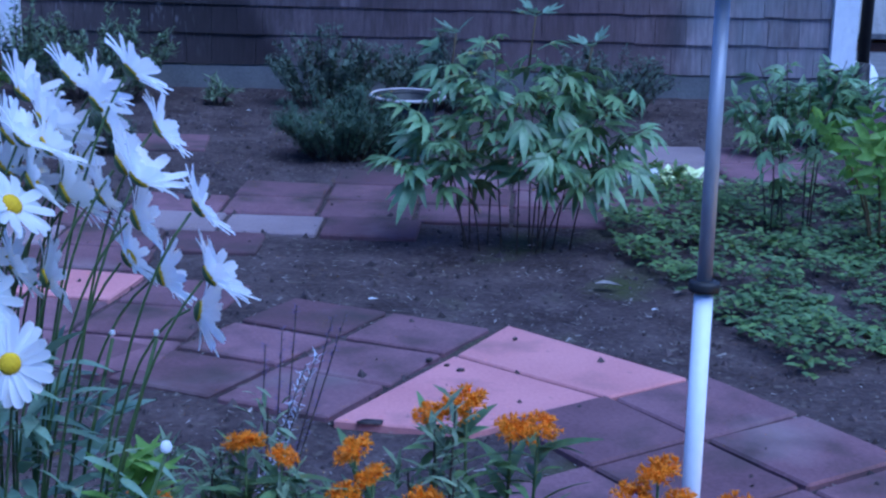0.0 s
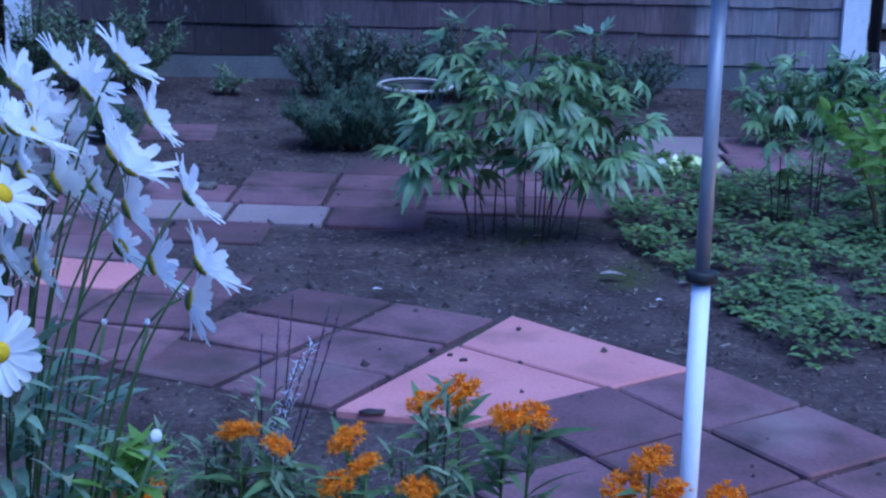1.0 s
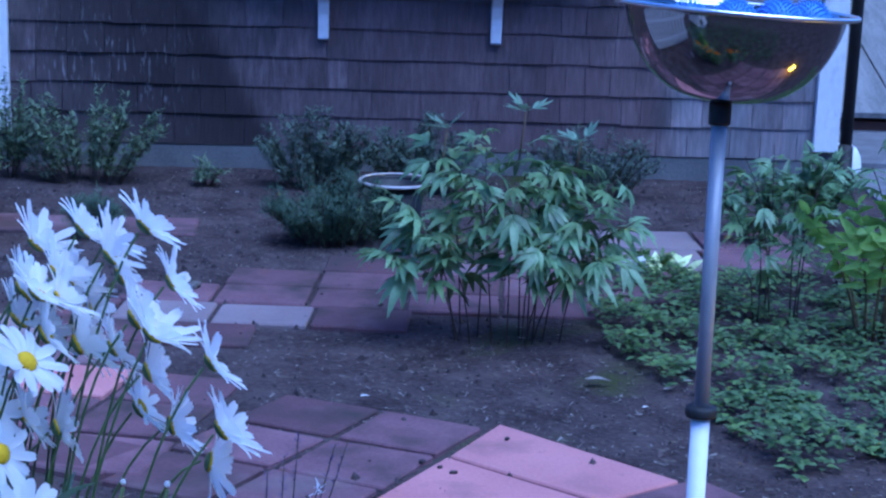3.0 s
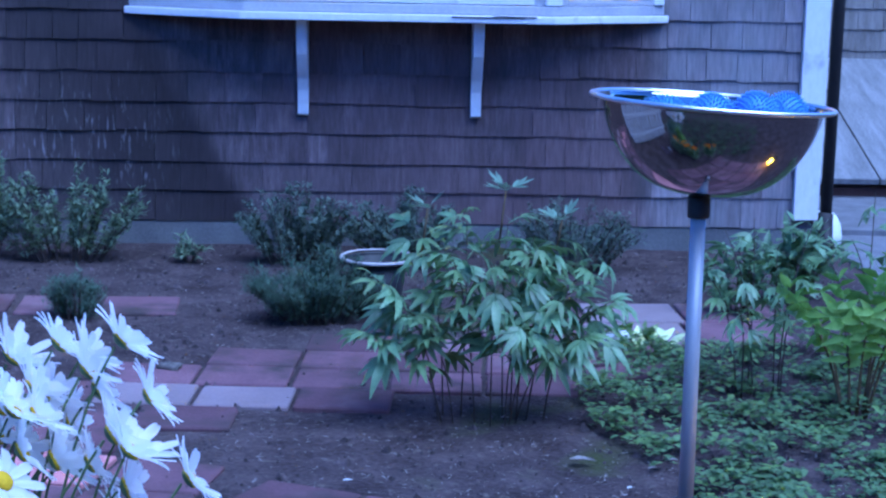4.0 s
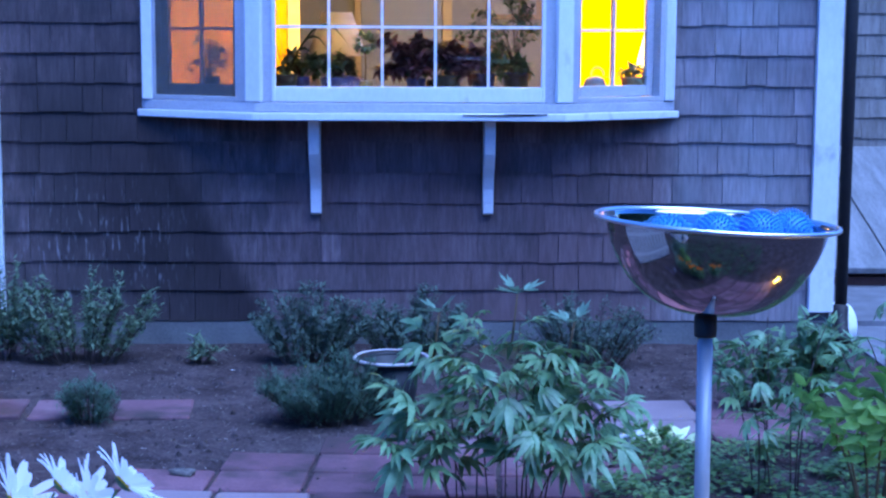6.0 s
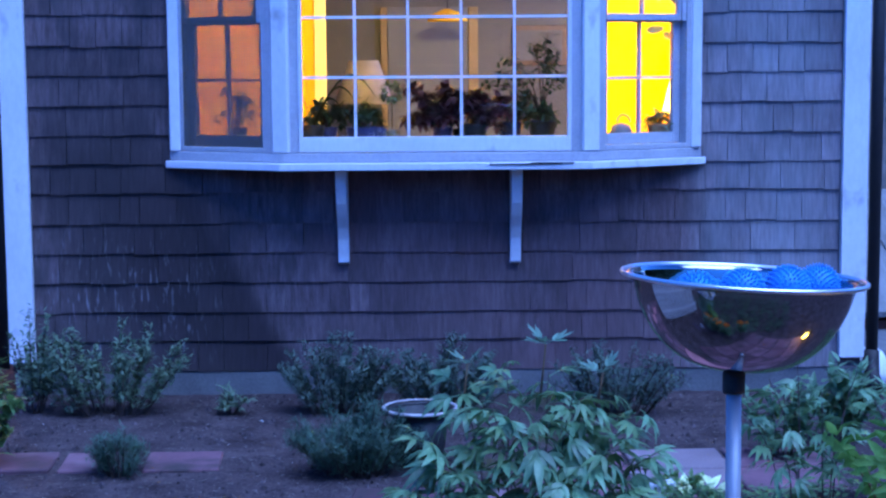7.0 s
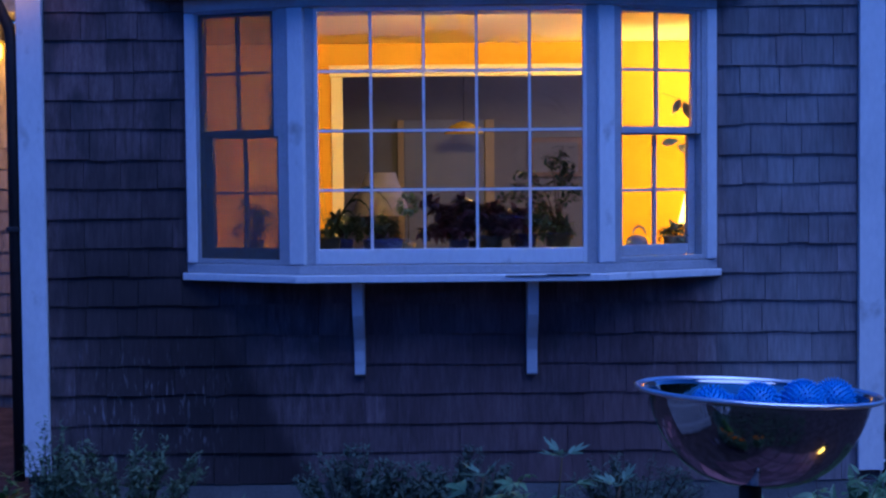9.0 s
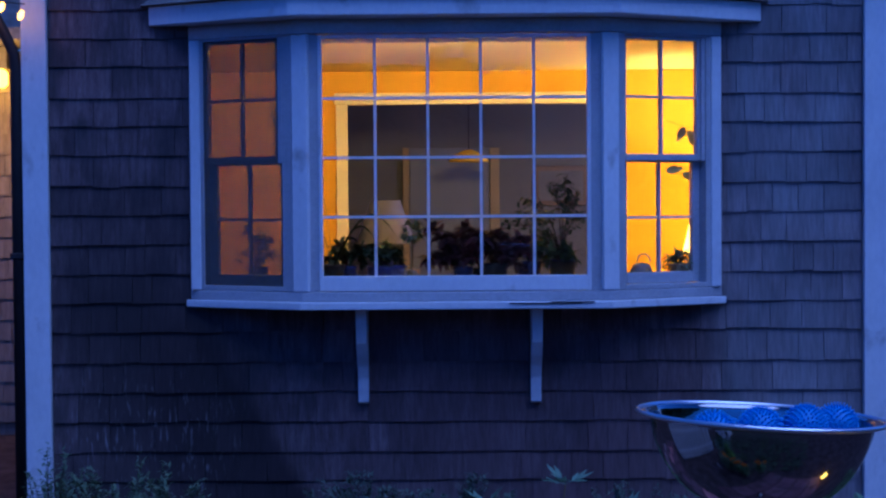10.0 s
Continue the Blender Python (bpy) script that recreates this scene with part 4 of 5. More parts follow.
DAISIES = [(-0.385, -5.32, 0.917, 42, 40), (-0.312, -5.355, 0.931, 44, 40), (-0.443, -5.286, 0.892, 35, 48), (-0.411, -5.334, 0.873, 45, 40), (-0.344, -5.321, 0.866, 38, 28), (-0.283, -5.361, 0.872, 30, 28), (-0.419, -5.391, 0.863, 30, 50), (-0.384, -5.287, 0.82, 35, 18), (-0.294, -5.423, 0.831, 8, 50), (-0.417, -5.455, 0.809, -18, 40), (-0.386, -5.296, 0.781, 40, 25), (-0.234, -5.421, 0.802, 38, 30)]
DAISIES += [(-0.305, -5.386, 0.779, 35, 18), (-0.406, -5.374, 0.708, 40, 15), (-0.321, -5.351, 0.726, 30, 30), (-0.286, -5.35, 0.707, 15, 12), (-0.221, -5.437, 0.734, 30, 30), (-0.238, -5.402, 0.686, 12, -12), (-0.440, -5.481, 0.719, -20, 18), (-0.389, -5.592, 0.689, -80, 25), (-0.462, -5.425, 0.744, -12, 25), (-0.448, -5.354, 0.824, 35, 45), (-0.36, -5.3, 0.9, 40, 35), (-0.4, -5.31, 0.855, 42, 35), (-0.455, -5.3, 0.84, 38, 40), (-0.475, -5.40, 0.775, -28, 20), (-0.352, -5.34, 0.893, 40, 38), (-0.318, -5.39, 0.838, 35, 30), (-0.39, -5.33, 0.80, 38, 30)]
DAISIES += [(-0.44, -5.37, 0.862, 35, 35), (-0.40, -5.37, 0.852, 38, 30), (-0.415, -5.38, 0.815, 35, 28), (-0.385, -5.36, 0.80, 36, 24), (-0.345, -5.37, 0.80, 36, 26), (-0.44, -5.38, 0.725, 30, 22)]
clump = thing("daisy_clump", (-0.40, -5.40, 0), "tall white ox-eye daisies with yellow discs on thin stems", "daisies")
for x, y, z, az, el in DAISIES:
    az = az - 18 if az > 20 else az
    head = Vector((x + 0.40, y + 5.40, z))
    n = Vector((math.cos(radians(az)) * math.cos(radians(el)), math.sin(radians(az)) * math.cos(radians(el)), math.sin(radians(el))))
    turn = n.to_track_quat("Z", "Y").to_matrix().to_4x4()
    fl = share("flower", rings[3] if az < -10 else random.choice(rings[:3]), clump, Matrix())
    fl.matrix_basis = Matrix.Translation(head) @ turn @ pose(0, 0, 0, 0, 0, rnd(0, 360)) @ Matrix.Scale(rnd(0.98, 1.14), 4)
    share("disc", disc_me, fl, Matrix()), share("calyx", calyx_me, fl, Matrix())
    foot = Vector((head.x * 0.35 - 0.05 + rnd(-0.03, 0.03), head.y * 0.4 + rnd(-0.04, 0.04), 0))
    back = head - n * 0.008
    lower, upper = foot.lerp(back, 0.4) + Vector((-0.05, 0, 0.06)), back - n * 0.10 - Vector((0, 0, 0.05))
    fine = [(1 - f) ** 3 * foot + 3 * f * (1 - f) ** 2 * lower + 3 * f * f * (1 - f) * upper + f ** 3 * back for f in (i / 14 for i in range(15))]
    part("stem", tube(bmesh.new(), fine, [0.0020 - 0.0006 * i / len(fine) for i in range(len(fine))], 6), STEM, clump, smooth=True)
for x, y, z, size in ((-0.28, -5.415, 0.664, 0.5), (-0.258, -5.501, 0.57, 0.95), (-0.334, -5.376, 0.65, 0.5)):
    bm = bmesh.new()
    lathe(bm, [(0.002, -0.006), (0.0052, -0.004), (0.0066, 0.0015), (0.0045, 0.0065), (0.001, 0.0075)], 12)
    b = Vector((x + 0.4, y + 5.4, z))
    part("bud", bm, PETAL, clump, "half-open white bud", True, at=Matrix.Translation(b) @ Matrix.Scale(size, 4))
    part("stem", tube(bmesh.new(), arc((b.x * 0.4 - 0.05, b.y * 0.5, 0), b - Vector((0, 0, 0.006)), 0, 6, (-0.02, 0, 0)), 0.0022, 6), STEM, clump, smooth=True)
bm = bmesh.new()
leaf(bm, (0, 0, 0), (0, 1, 0), (0, 0, 1), 0.085, 0.019, 0.35, 0.25, 5)
daisy_leaf = mesh_of("leaf", bm, PEONYTOP)
for k in range(420):
    a = rnd(0, 6.283)
    r = rnd(0.01, 0.13)
    share("leaf", daisy_leaf, clump, Matrix.Translation((r * math.cos(a) - 0.03, r * math.sin(a), rnd(0.30, 0.66) - r * 0.8)) @ leaf_turn(math.degrees(a) + rnd(-40, 40), rnd(-10, 60), rnd(-30, 30)) @ Matrix.Scale(rnd(0.45, 0.85), 4))

bm = bmesh.new()
for k in range(120):
    d = Vector((rnd(-1, 1), rnd(-1, 1), rnd(-0.15, 1))).normalized()
    q0 = rnd(0.35, 1.0)
    c = Vector((d.x * 0.028, d.y * 0.028, d.z * 0.019)) * q0
    for j in range(5):
        a = j * 1.257 + rnd(0, 1)
        s = d.orthogonal().normalized()
        q = d.cross(s)
        leaf(bm, c, d * 0.5 + s * math.cos(a) + q * math.sin(a), d, 0.0085, 0.0050, -0.3, 0.2, 1)
    tube(bm, [c, c + d * 0.005], [0.0014, 0.0016], 5)
umbel = mesh_of("umbel", bm, ORANGE)
bm = bmesh.new()
leaf(bm, (0, 0, 0), (0, 1, 0), (0, 0, 1), 0.085, 0.017, 0.3, 0.3, 4)
narrow = mesh_of("leaf", bm, COVER)
for base, heads in (((-0.20, -5.24), ((-0.21, -5.208, 0.462), (-0.166, -5.21, 0.449), (-0.324, -5.253, 0.400))),
                    ((-0.05, -5.26), ((-0.077, -5.203, 0.455), (-0.054, -5.259, 0.446), (-0.087, -5.27, 0.425), (0.007, -5.269, 0.420))),
                    ((0.09, -5.20), ((0.056, -5.18, 0.508), (0.018, -5.166, 0.490), (0.112, -5.193, 0.481), (0.146, -5.193, 0.488))),
                    ((0.29, -5.34), ((0.275, -5.321, 0.482), (0.246, -5.328, 0.452), (0.359, -5.347, 0.450), (0.30, -5.32, 0.445)))):
    bw = thing("butterfly_weed", (*base, 0), "low bushy plant with clusters of bright orange flowers", "flower", "orange flowers at the path")
    for x, y, z in heads:
        h = Vector((x - base[0], y - base[1], z))
        line = arc((h.x * 0.2, h.y * 0.2, -0.02), h - Vector((0, 0, 0.01)), 0, 6, (h.x * 0.15, h.y * 0.15, 0))
        part("stem", tube(bmesh.new(), line, [0.0036 - 0.0003 * i for i in range(7)], 6), STEM, bw, smooth=True)
        share("umbel", umbel, bw, Matrix.Translation(h - Vector((0, 0, 0.008))) @ pose(0, 0, 0, rnd(-25, 25), rnd(-25, 25), rnd(0, 360)) @ Matrix.Diagonal((*(Vector((rnd(0.8, 1.1), rnd(0.8, 1.1), rnd(0.7, 1.1))) * rnd(0.72, 1.12)), 1)))
        for k in range(34):
            f = rnd(0.35, 0.95)
            j = min(5, int(f * 6))
            p = line[j].lerp(line[j + 1], f * 6 - j)
            share("leaf", narrow, bw, Matrix.Translation(p) @ leaf_turn(rnd(0, 360), rnd(5, 50), rnd(-20, 20)) @ Matrix.Scale(rnd(0.55, 1.0), 4))

for x, y, z, bx, by in ((-0.176, -4.865, 0.527, -0.21, -4.95), (-0.195, -4.876, 0.497, -0.215, -4.95), (-0.124, -4.866, 0.512, -0.26, -4.96), (-0.218, -4.886, 0.475, -0.23, -4.96), (-0.105, -4.864, 0.520, -0.27, -4.97), (-0.155, -4.97, 0.475, -0.32, -5.02), (-0.140, -4.97, 0.490, -0.31, -5.01)):
    silver = y < -4.95
    sg = thing("flower_spike", (bx, by, 0), "slender silvery flower spike" if silver else "slender dusky purple flower spike gone to seed", "flower", "thin spikes among the flowers")
    line = arc((0, 0, -0.02), (x - bx, y - by, z), 0, 6)
    part("stem", tube(bmesh.new(), line, [0.002 - 0.0002 * i for i in range(7)], 5), DARKSTEM, sg, smooth=True)
    bm = bmesh.new()
    for k in range(90):
        f = rnd(0.55, 1.0)
        j = min(5, int(f * 6))
        p = line[j].lerp(line[j + 1], f * 6 - j)
        k2 = 1.5 if silver else 1.0
        leaf(bm, p, (rnd(-1, 1), rnd(-1, 1), rnd(0, 1)), (0, 0, 1), k2 * rnd(0.005, 0.010), k2 * rnd(0.004, 0.007), 0.2, 0.3, 1)
    part("floret_spike", bm, GREYSPIKE if silver else PURPLE, sg)
tufts("leafy_bush", (-0.305, -5.40, 0), 0.055, 0.05, 0.585, 60, FERN, "low leafy green plant under the daisies", "plant", 0.06, 0.02, 12)

for x, y in ((-0.29, -5.19), (-0.20, -5.17), (-0.11, -5.21), (0.02, -5.24)):
    tufts("feathery_plant", (x, y, 0), 0.095, 0.06, 0.54, 110, WEED, "grey-green feathery foliage under the orange flowers", "plant", 0.034, 0.008, 11)

# ---- things in the lit room ----
lamp = thing("table_lamp", (-0.50, 4.6, FLOOR - 0.02), "unlit table lamp with a pale linen shade", "lamp")
part("base", lathe(bmesh.new(), [(0.09, 0.56), (0.09, 0.58), (0.03, 0.60), (0.05, 0.72), (0.015, 0.84), (0.012, 0.9)], 24), TERRA, lamp, smooth=True)
part("shade", lathe(bmesh.new(), [(0.21, 0.855), (0.105, 1.16), (0.102, 1.16), (0.206, 0.855)], 32, closed=True), SHADE, lamp, "pale linen shade", True)
tb = thing("side_table", (-0.4, 4.6, FLOOR), "dark wooden side table under the lamp", "table")
part("tabletop", boxes((-0.5, 0.7, -0.3, 0.3, 0.53, 0.56), bevel=0.005), WOOD, tb)
for sx in (-0.46, 0.66):
    for sy in (-0.26, 0.26):
        part("leg", boxes((sx - 0.02, sx + 0.02, sy - 0.02, sy + 0.02, 0.0, 0.53), bevel=0.003), WOOD, tb)
fl = thing("floor_lamp", (1.55, 2.75, FLOOR), "lit floor lamp with a glowing warm shade", "lamp")
part("pole", tube(bmesh.new(), [(0, 0, 0.0), (0, 0, 1.0)], 0.012, 10), WOOD, fl, smooth=True)
part("foot", lathe(bmesh.new(), [(0.13, 0.0), (0.13, 0.015), (0.02, 0.03)], 24), WOOD, fl, smooth=True)
part("shade", lathe(bmesh.new(), [(0.19, 0.82), (0.12, 1.12), (0.117, 1.12), (0.186, 0.82)], 32, closed=True), LAMPGLOW, fl, "glowing warm lampshade", True)
li = new("room_light", bpy.data.lights.new("room_light", "POINT"))
li.data.energy, li.data.color, li.data.shadow_soft_size = 56, (1.0, 0.73, 0.34), 0.05
li.matrix_world = Matrix.Translation((1.55, 2.75, FLOOR + 1.0))
# Added out of view: a glowing disc to help light the room.
cl = thing("ceiling_light", (0.3, 0.75, CEIL), "small glowing disc added at the ceiling, out of view", "lamp")
part("shade", lathe(bmesh.new(), [(0.06, -0.003), (0.06, -0.02), (0.045, -0.035), (0.01, -0.04)], 24), PORCHGLOW, cl, "glowing warm diffuser", True)
# Area fill with no fixture, added to brighten ceiling and back wall.
room_fill = new("room_light", bpy.data.lights.new("room_light", "AREA"))
room_fill.data.energy, room_fill.data.color, room_fill.data.size = 62, (1.0, 0.73, 0.34), 0.3
room_fill.matrix_world = look((0.3, 0.45, CEIL - 0.05), (0.0, 3.2, 2.55))

# Bluish fill without a source, added to lift the far room from black.
l3 = new("far_room_fill", bpy.data.lights.new("far_room_fill", "POINT"))
l3.data.energy, l3.data.color, l3.data.shadow_soft_size = 26, (0.42, 0.44, 1.0), 0.08
l3.matrix_world = Matrix.Translation((1.3, 4.6, 1.7))


def house_plant(at, h, r, material, pot_mat, label, n=40, size=0.06):
    t = thing("house_plant", at, label, "potted plant")
    ps = rnd(0.55, 1.05)
    part("pot", lathe(bmesh.new(), [(0.045 * ps, 0.0), (0.06 * ps, 0.09 * ps), (0.063 * ps, 0.10 * ps), (0.055 * ps, 0.10 * ps), (0.05 * ps, 0.085 * ps)], 24), pot_mat, t, smooth=True)
    bw, bl = bmesh.new(), bmesh.new()
    for k in range(11):
        a = rnd(0, 6.283)
        tip = Vector((r * 1.2 * math.cos(a) * rnd(0.4, 1), r * 0.5 * math.sin(a), 0.04 + h * rnd(0.1, 1)))
        line = arc((0, 0, 0.08 * ps), tip, 0.05, 6)
        tube(bw, line, 0.002, 4)
        for j in range(n // 7):
            f = rnd(0.3, 1)
            q = min(5, int(f * 6))
            leaf(bl, line[q].lerp(line[q + 1], f * 6 - q), (rnd(-1, 1), rnd(-1, 1), rnd(-0.4, 0.6)), (0, 0, 1), size * rnd(0.7, 1.2), size * 0.5, 0.3, 0.2, 3)
    part("stalks", bw, DARKSTEM, t)
    part("foliage", bl, material, t)
    return t


SB = SILL + 0.092


def strap_plant(at, label):
    """Long arching strap leaves from a low pot."""
    t = thing("house_plant", at, label, "potted plant")
    part("pot", lathe(bmesh.new(), [(0.04, 0.0), (0.055, 0.08), (0.058, 0.085), (0.05, 0.085), (0.045, 0.07)], 24), BLACKPOT, t, smooth=True)
    for dx, dy, top, reach in ((0.28, 0.03, 0.30, 1.0), (0.20, -0.02, 0.25, 1.0), (-0.07, 0.04, 0.40, 0.6), (-0.10, 0.0, 0.24, 1.0), (0.13, 0.05, 0.20, 1.0), (0.02, 0.06, 0.46, 0.5)):
        bm = bmesh.new()
        prev = None
        for i in range(11):
            f = i / 10
            c = Vector((dx * f, dy * f, 0.07 + (top - 0.07) * math.sin(math.pi * (0.5 + 0.32 * reach) * f)))
            w = 0.008 * (1 - 0.85 * f ** 3)
            row = (bm.verts.new(c + Vector((0, 0.004, w * 0.8))), bm.verts.new(c + Vector((0, -0.004, -w * 0.8))))
            if prev:
                bm.faces.new((prev[0], prev[1], row[1], row[0]))
            prev = row
        bmesh.ops.solidify(bm, geom=list(bm.faces), thickness=0.003)
        part("leaf", bm, HEDGE, t, smooth=True)
    return t


# Several plants take the dark hedge leaf, painting in their silhouettes against the room.
strap_plant((-0.53, -0.02, SB), "dark strap-leaved house plant arching on the window seat")
house_plant((-0.47, 0.08, SB), 0.13, 0.12, HEDGE, TERRA, "low trailing green house plant in a dark pot", 240, 0.045)
house_plant((-0.31, 0.10, SB), 0.13, 0.14, HEDGE, BLACKPOT, "low dark house plant on the window seat", 240, 0.045)
planter = thing("planter", (-0.297, -0.02, SB), "glazed blue ceramic planter on the window seat", "planter")
part("basin", lathe(bmesh.new(), [(0.065, 0.0), (0.075, 0.01), (0.088, 0.07), (0.090, 0.078), (0.084, 0.078), (0.078, 0.06), (0.01, 0.055)], 32), TERRA, planter, smooth=True)
tp = thing("house_plant", (-0.19, 0.02, SB), "small round-headed green house plant in a tan pot", "potted plant")
part("pot", lathe(bmesh.new(), [(0.028, 0.0), (0.035, 0.055), (0.037, 0.06), (0.031, 0.06), (0.029, 0.05)], 20), TAN, tp, smooth=True)
part("stem", tube(bmesh.new(), [(0, 0, 0.04), (0.004, 0, 0.12), (0, 0, 0.21)], 0.003, 6), BROWNSTEM, tp, smooth=True)
bm = bmesh.new()
for k in range(150):
    d = Vector((rnd(-1, 1), rnd(-1, 1), rnd(-1, 1))).normalized()
    leaf(bm, Vector((d.x * 0.040, d.y * 0.040, 0.225 + d.z * 0.032)), d + Vector((rnd(-1, 1), rnd(-1, 1), rnd(-1, 1))) * 0.7, (0, 0, 1), 0.026, 0.018, 0.2, 0.2, 2)
part("foliage", bm, WEED, tp)
house_plant((0.03, 0.0, SB), 0.22, 0.16, MAROON, TERRA, "maroon-leaved bushy house plant in a dark pot", 420, 0.058)
house_plant((0.17, -0.02, SB), 0.20, 0.17, MAROON, BLACKPOT, "maroon-leaved bushy house plant in a dark pot", 420, 0.058)
house_plant((0.11, 0.10, SB), 0.17, 0.18, HEDGE, BLACKPOT, "dark green house plant behind maroon leaves", 420, 0.055)
house_plant((0.32, 0.06, SB), 0.13, 0.13, HEDGE, TERRA, "low dark house plant on the window seat", 200, 0.045)
house_plant((0.46, 0.0, SB), 0.13, 0.13, HEDGE, BLACKPOT, "low dark house plant on the window seat", 130, 0.045)
tree = thing("house_plant", (0.46, 0.06, SB), "airy small-leaved indoor tree with thin bent branches", "potted plant")
part("pot", lathe(bmesh.new(), [(0.045, 0.0), (0.06, 0.09), (0.063, 0.10), (0.055, 0.10), (0.05, 0.085)], 24), TERRA, tree, smooth=True)
bl = bmesh.new()
for dx, z1 in ((-0.26, 0.25), (-0.16, 0.36), (-0.10, 0.20), (-0.03, 0.42), (0.03, 0.47), (0.07, 0.38), (0.09, 0.28), (-0.20, 0.31)):
    line = arc((0, 0, 0.08), (dx, rnd(-0.04, 0.05), z1), 0.03, 6, (dx * -0.15, 0, 0.03))
    part("branch", tube(bmesh.new(), line, [0.004 - 0.0004 * i for i in range(7)], 5), DARKSTEM, tree, smooth=True)
    for k in range(70):
        f = rnd(0.45, 1.0)
        j = min(5, int(f * 6))
        p = line[j].lerp(line[j + 1], f * 6 - j) + Vector((rnd(-1, 1), rnd(-1, 1), rnd(-1, 1))) * 0.026
        leaf(bl, p, (rnd(-1, 1), rnd(-1, 1), rnd(-0.4, 0.6)), (0, 0, 1), rnd(0.022, 0.04), rnd(0.012, 0.022), 0.2, 0.2, 2)
part("foliage", bl, HEDGE, tree)
house_plant((-0.86, 0.05, SB), 0.20, 0.12, WEED, BLACKPOT, "pale leafy plant in the side window", 70, 0.05)
hp = thing("hanging_plant", (-0.78, 0.10, HEAD - 0.03), "trailing plant hung in the side window", "plant")
bl = bmesh.new()
for k in range(7):
    line = arc((0, 0, 0), (rnd(-0.06, 0.10), rnd(-0.05, 0.05), rnd(-0.75, -0.35)), 0.0, 6, (rnd(-0.05, 0.05), 0, 0))
    part("strand", tube(bmesh.new(), line, 0.0015, 4), STEM, hp)
    for j in range(16):
        f = rnd(0.45, 1.0)
        q = min(5, int(f * 6))
        leaf(bl, line[q].lerp(line[q + 1], f * 6 - q), (rnd(-1, 1), rnd(-1, 1), rnd(-1, 0.2)), (0, 0, 1), rnd(0.03, 0.05), rnd(0.014, 0.022), 0.2, 0.2, 2)
part("foliage", bl, WEED, hp)
can = thing("watering_can", (0.80, 0.02, SB), "small round-bodied can with a ring handle on the window seat", "watering can")
part("body", lathe(bmesh.new(), [(0.035, 0.0), (0.045, 0.01), (0.048, 0.05), (0.036, 0.075), (0.018, 0.083), (0.002, 0.085)], 24), BOARD, can, smooth=True)
part("handle", tube(bmesh.new(), [(0.028 * math.cos(a) + 0.01, 0, 0.088 + 0.034 * math.sin(a)) for a in (math.pi * k / 8 for k in range(9))], 0.004, 6), BOARD, can, smooth=True)
vine = thing("hanging_plant", (1.02, 0.10, HEAD - 0.03), "single hanging vine with a few broad leaves", "plant")
part("strand", tube(bmesh.new(), [(0.04, 0, 0.0), (0.045, 0, -0.35), (0.01, 0, -0.42), (-0.10, 0, -0.38)], 0.0015, 4), STEM, vine)
bl = bmesh.new()
for x, z, a in ((0.0, -0.42, -80), (0.02, -0.40, -50), (-0.02, -0.41, -120), (-0.10, -0.60, 10), (-0.03, -0.61, -30)):
    leaf(bl, (x, 0, z), (math.cos(radians(a)), -0.2, math.sin(radians(a))), (0, -1, 0.2), 0.075, 0.036, 0.1, 0.2, 4)
part("leaves", bl, VARIEGATED, vine)
house_plant((0.96, 0.0, SB), 0.07, 0.10, WEED, TAN, "low house plant in the side window", 60, 0.04)

pd = thing("pendant_lamp", (0.1, 5.0, 1.72), "unlit copper pendant shade hanging in the far room", "lamp")
part("shade", lathe(bmesh.new(), [(0.15, 0.0), (0.13, 0.04), (0.05, 0.08), (0.02, 0.09), (0.018, 0.085), (0.12, 0.03), (0.145, 0.0)], 24, closed=True), ORANGEWALL, pd, "copper shade", True)
part("cord", tube(bmesh.new(), [(0, 0, 0.085), (0, 0, CEIL - 1.72)], 0.004, 6), DOWN, pd)
pt = thing("framed_picture", (0.85, 6.185, 1.55), "dim framed picture on the far wall", "picture")
part("frame", boxes((-0.22, 0.22, -0.02, 0.0, -0.16, 0.16), bevel=0.004), WOOD, pt)
part("image", boxes((-0.18, 0.18, -0.024, -0.0205, -0.12, 0.12)), GREYWALL, pt)

# ---- porch light and string lights ----
pl = thing("porch_light", (-3.10, 2.98, 2.16), "lit warm porch light fixed under the eave", "lamp")
part("globe", boxes((-0.35, 0.35, -0.05, 0.06, -0.01, 0.10), bevel=0.02), PORCHGLOW, pl, "glowing warm diffuser")
part("mount", boxes((-0.37, 0.37, -0.06, 0.068, 0.102, 0.235), bevel=0.004), BOARD, pl)
pw = new("porch_lamp", bpy.data.lights.new("porch_lamp", "POINT"))
pw.data.energy, pw.data.color, pw.data.shadow_soft_size = 18, (1.0, 0.50, 0.14), 0.1
pw.matrix_world = Matrix.Translation((-2.9, 2.45, 2.1))
sl = thing("string_lights", (-1.885, -0.16, 2.275), "short string of warm glass bulbs hung by the gutter", "string lights")
part("wire", tube(bmesh.new(), [(-0.4, 0, 0.14), (-0.1, 0, 0.02), (0.08, 0, 0.0)], 0.003, 5), DOWN, sl)
for x, z in ((-0.10, -0.005), (-0.02, -0.02), (0.06, -0.055)):
    bm = bmesh.new()
    lathe(bm, [(0.004, 0.03), (0.008, 0.025), (0.013, 0.008), (0.009, -0.006), (0.001, -0.012)], 12)
    part("bulb", bm, BULB, sl, "glowing warm bulb", True, at=pose(x, 0, z, 0, 20, 0))

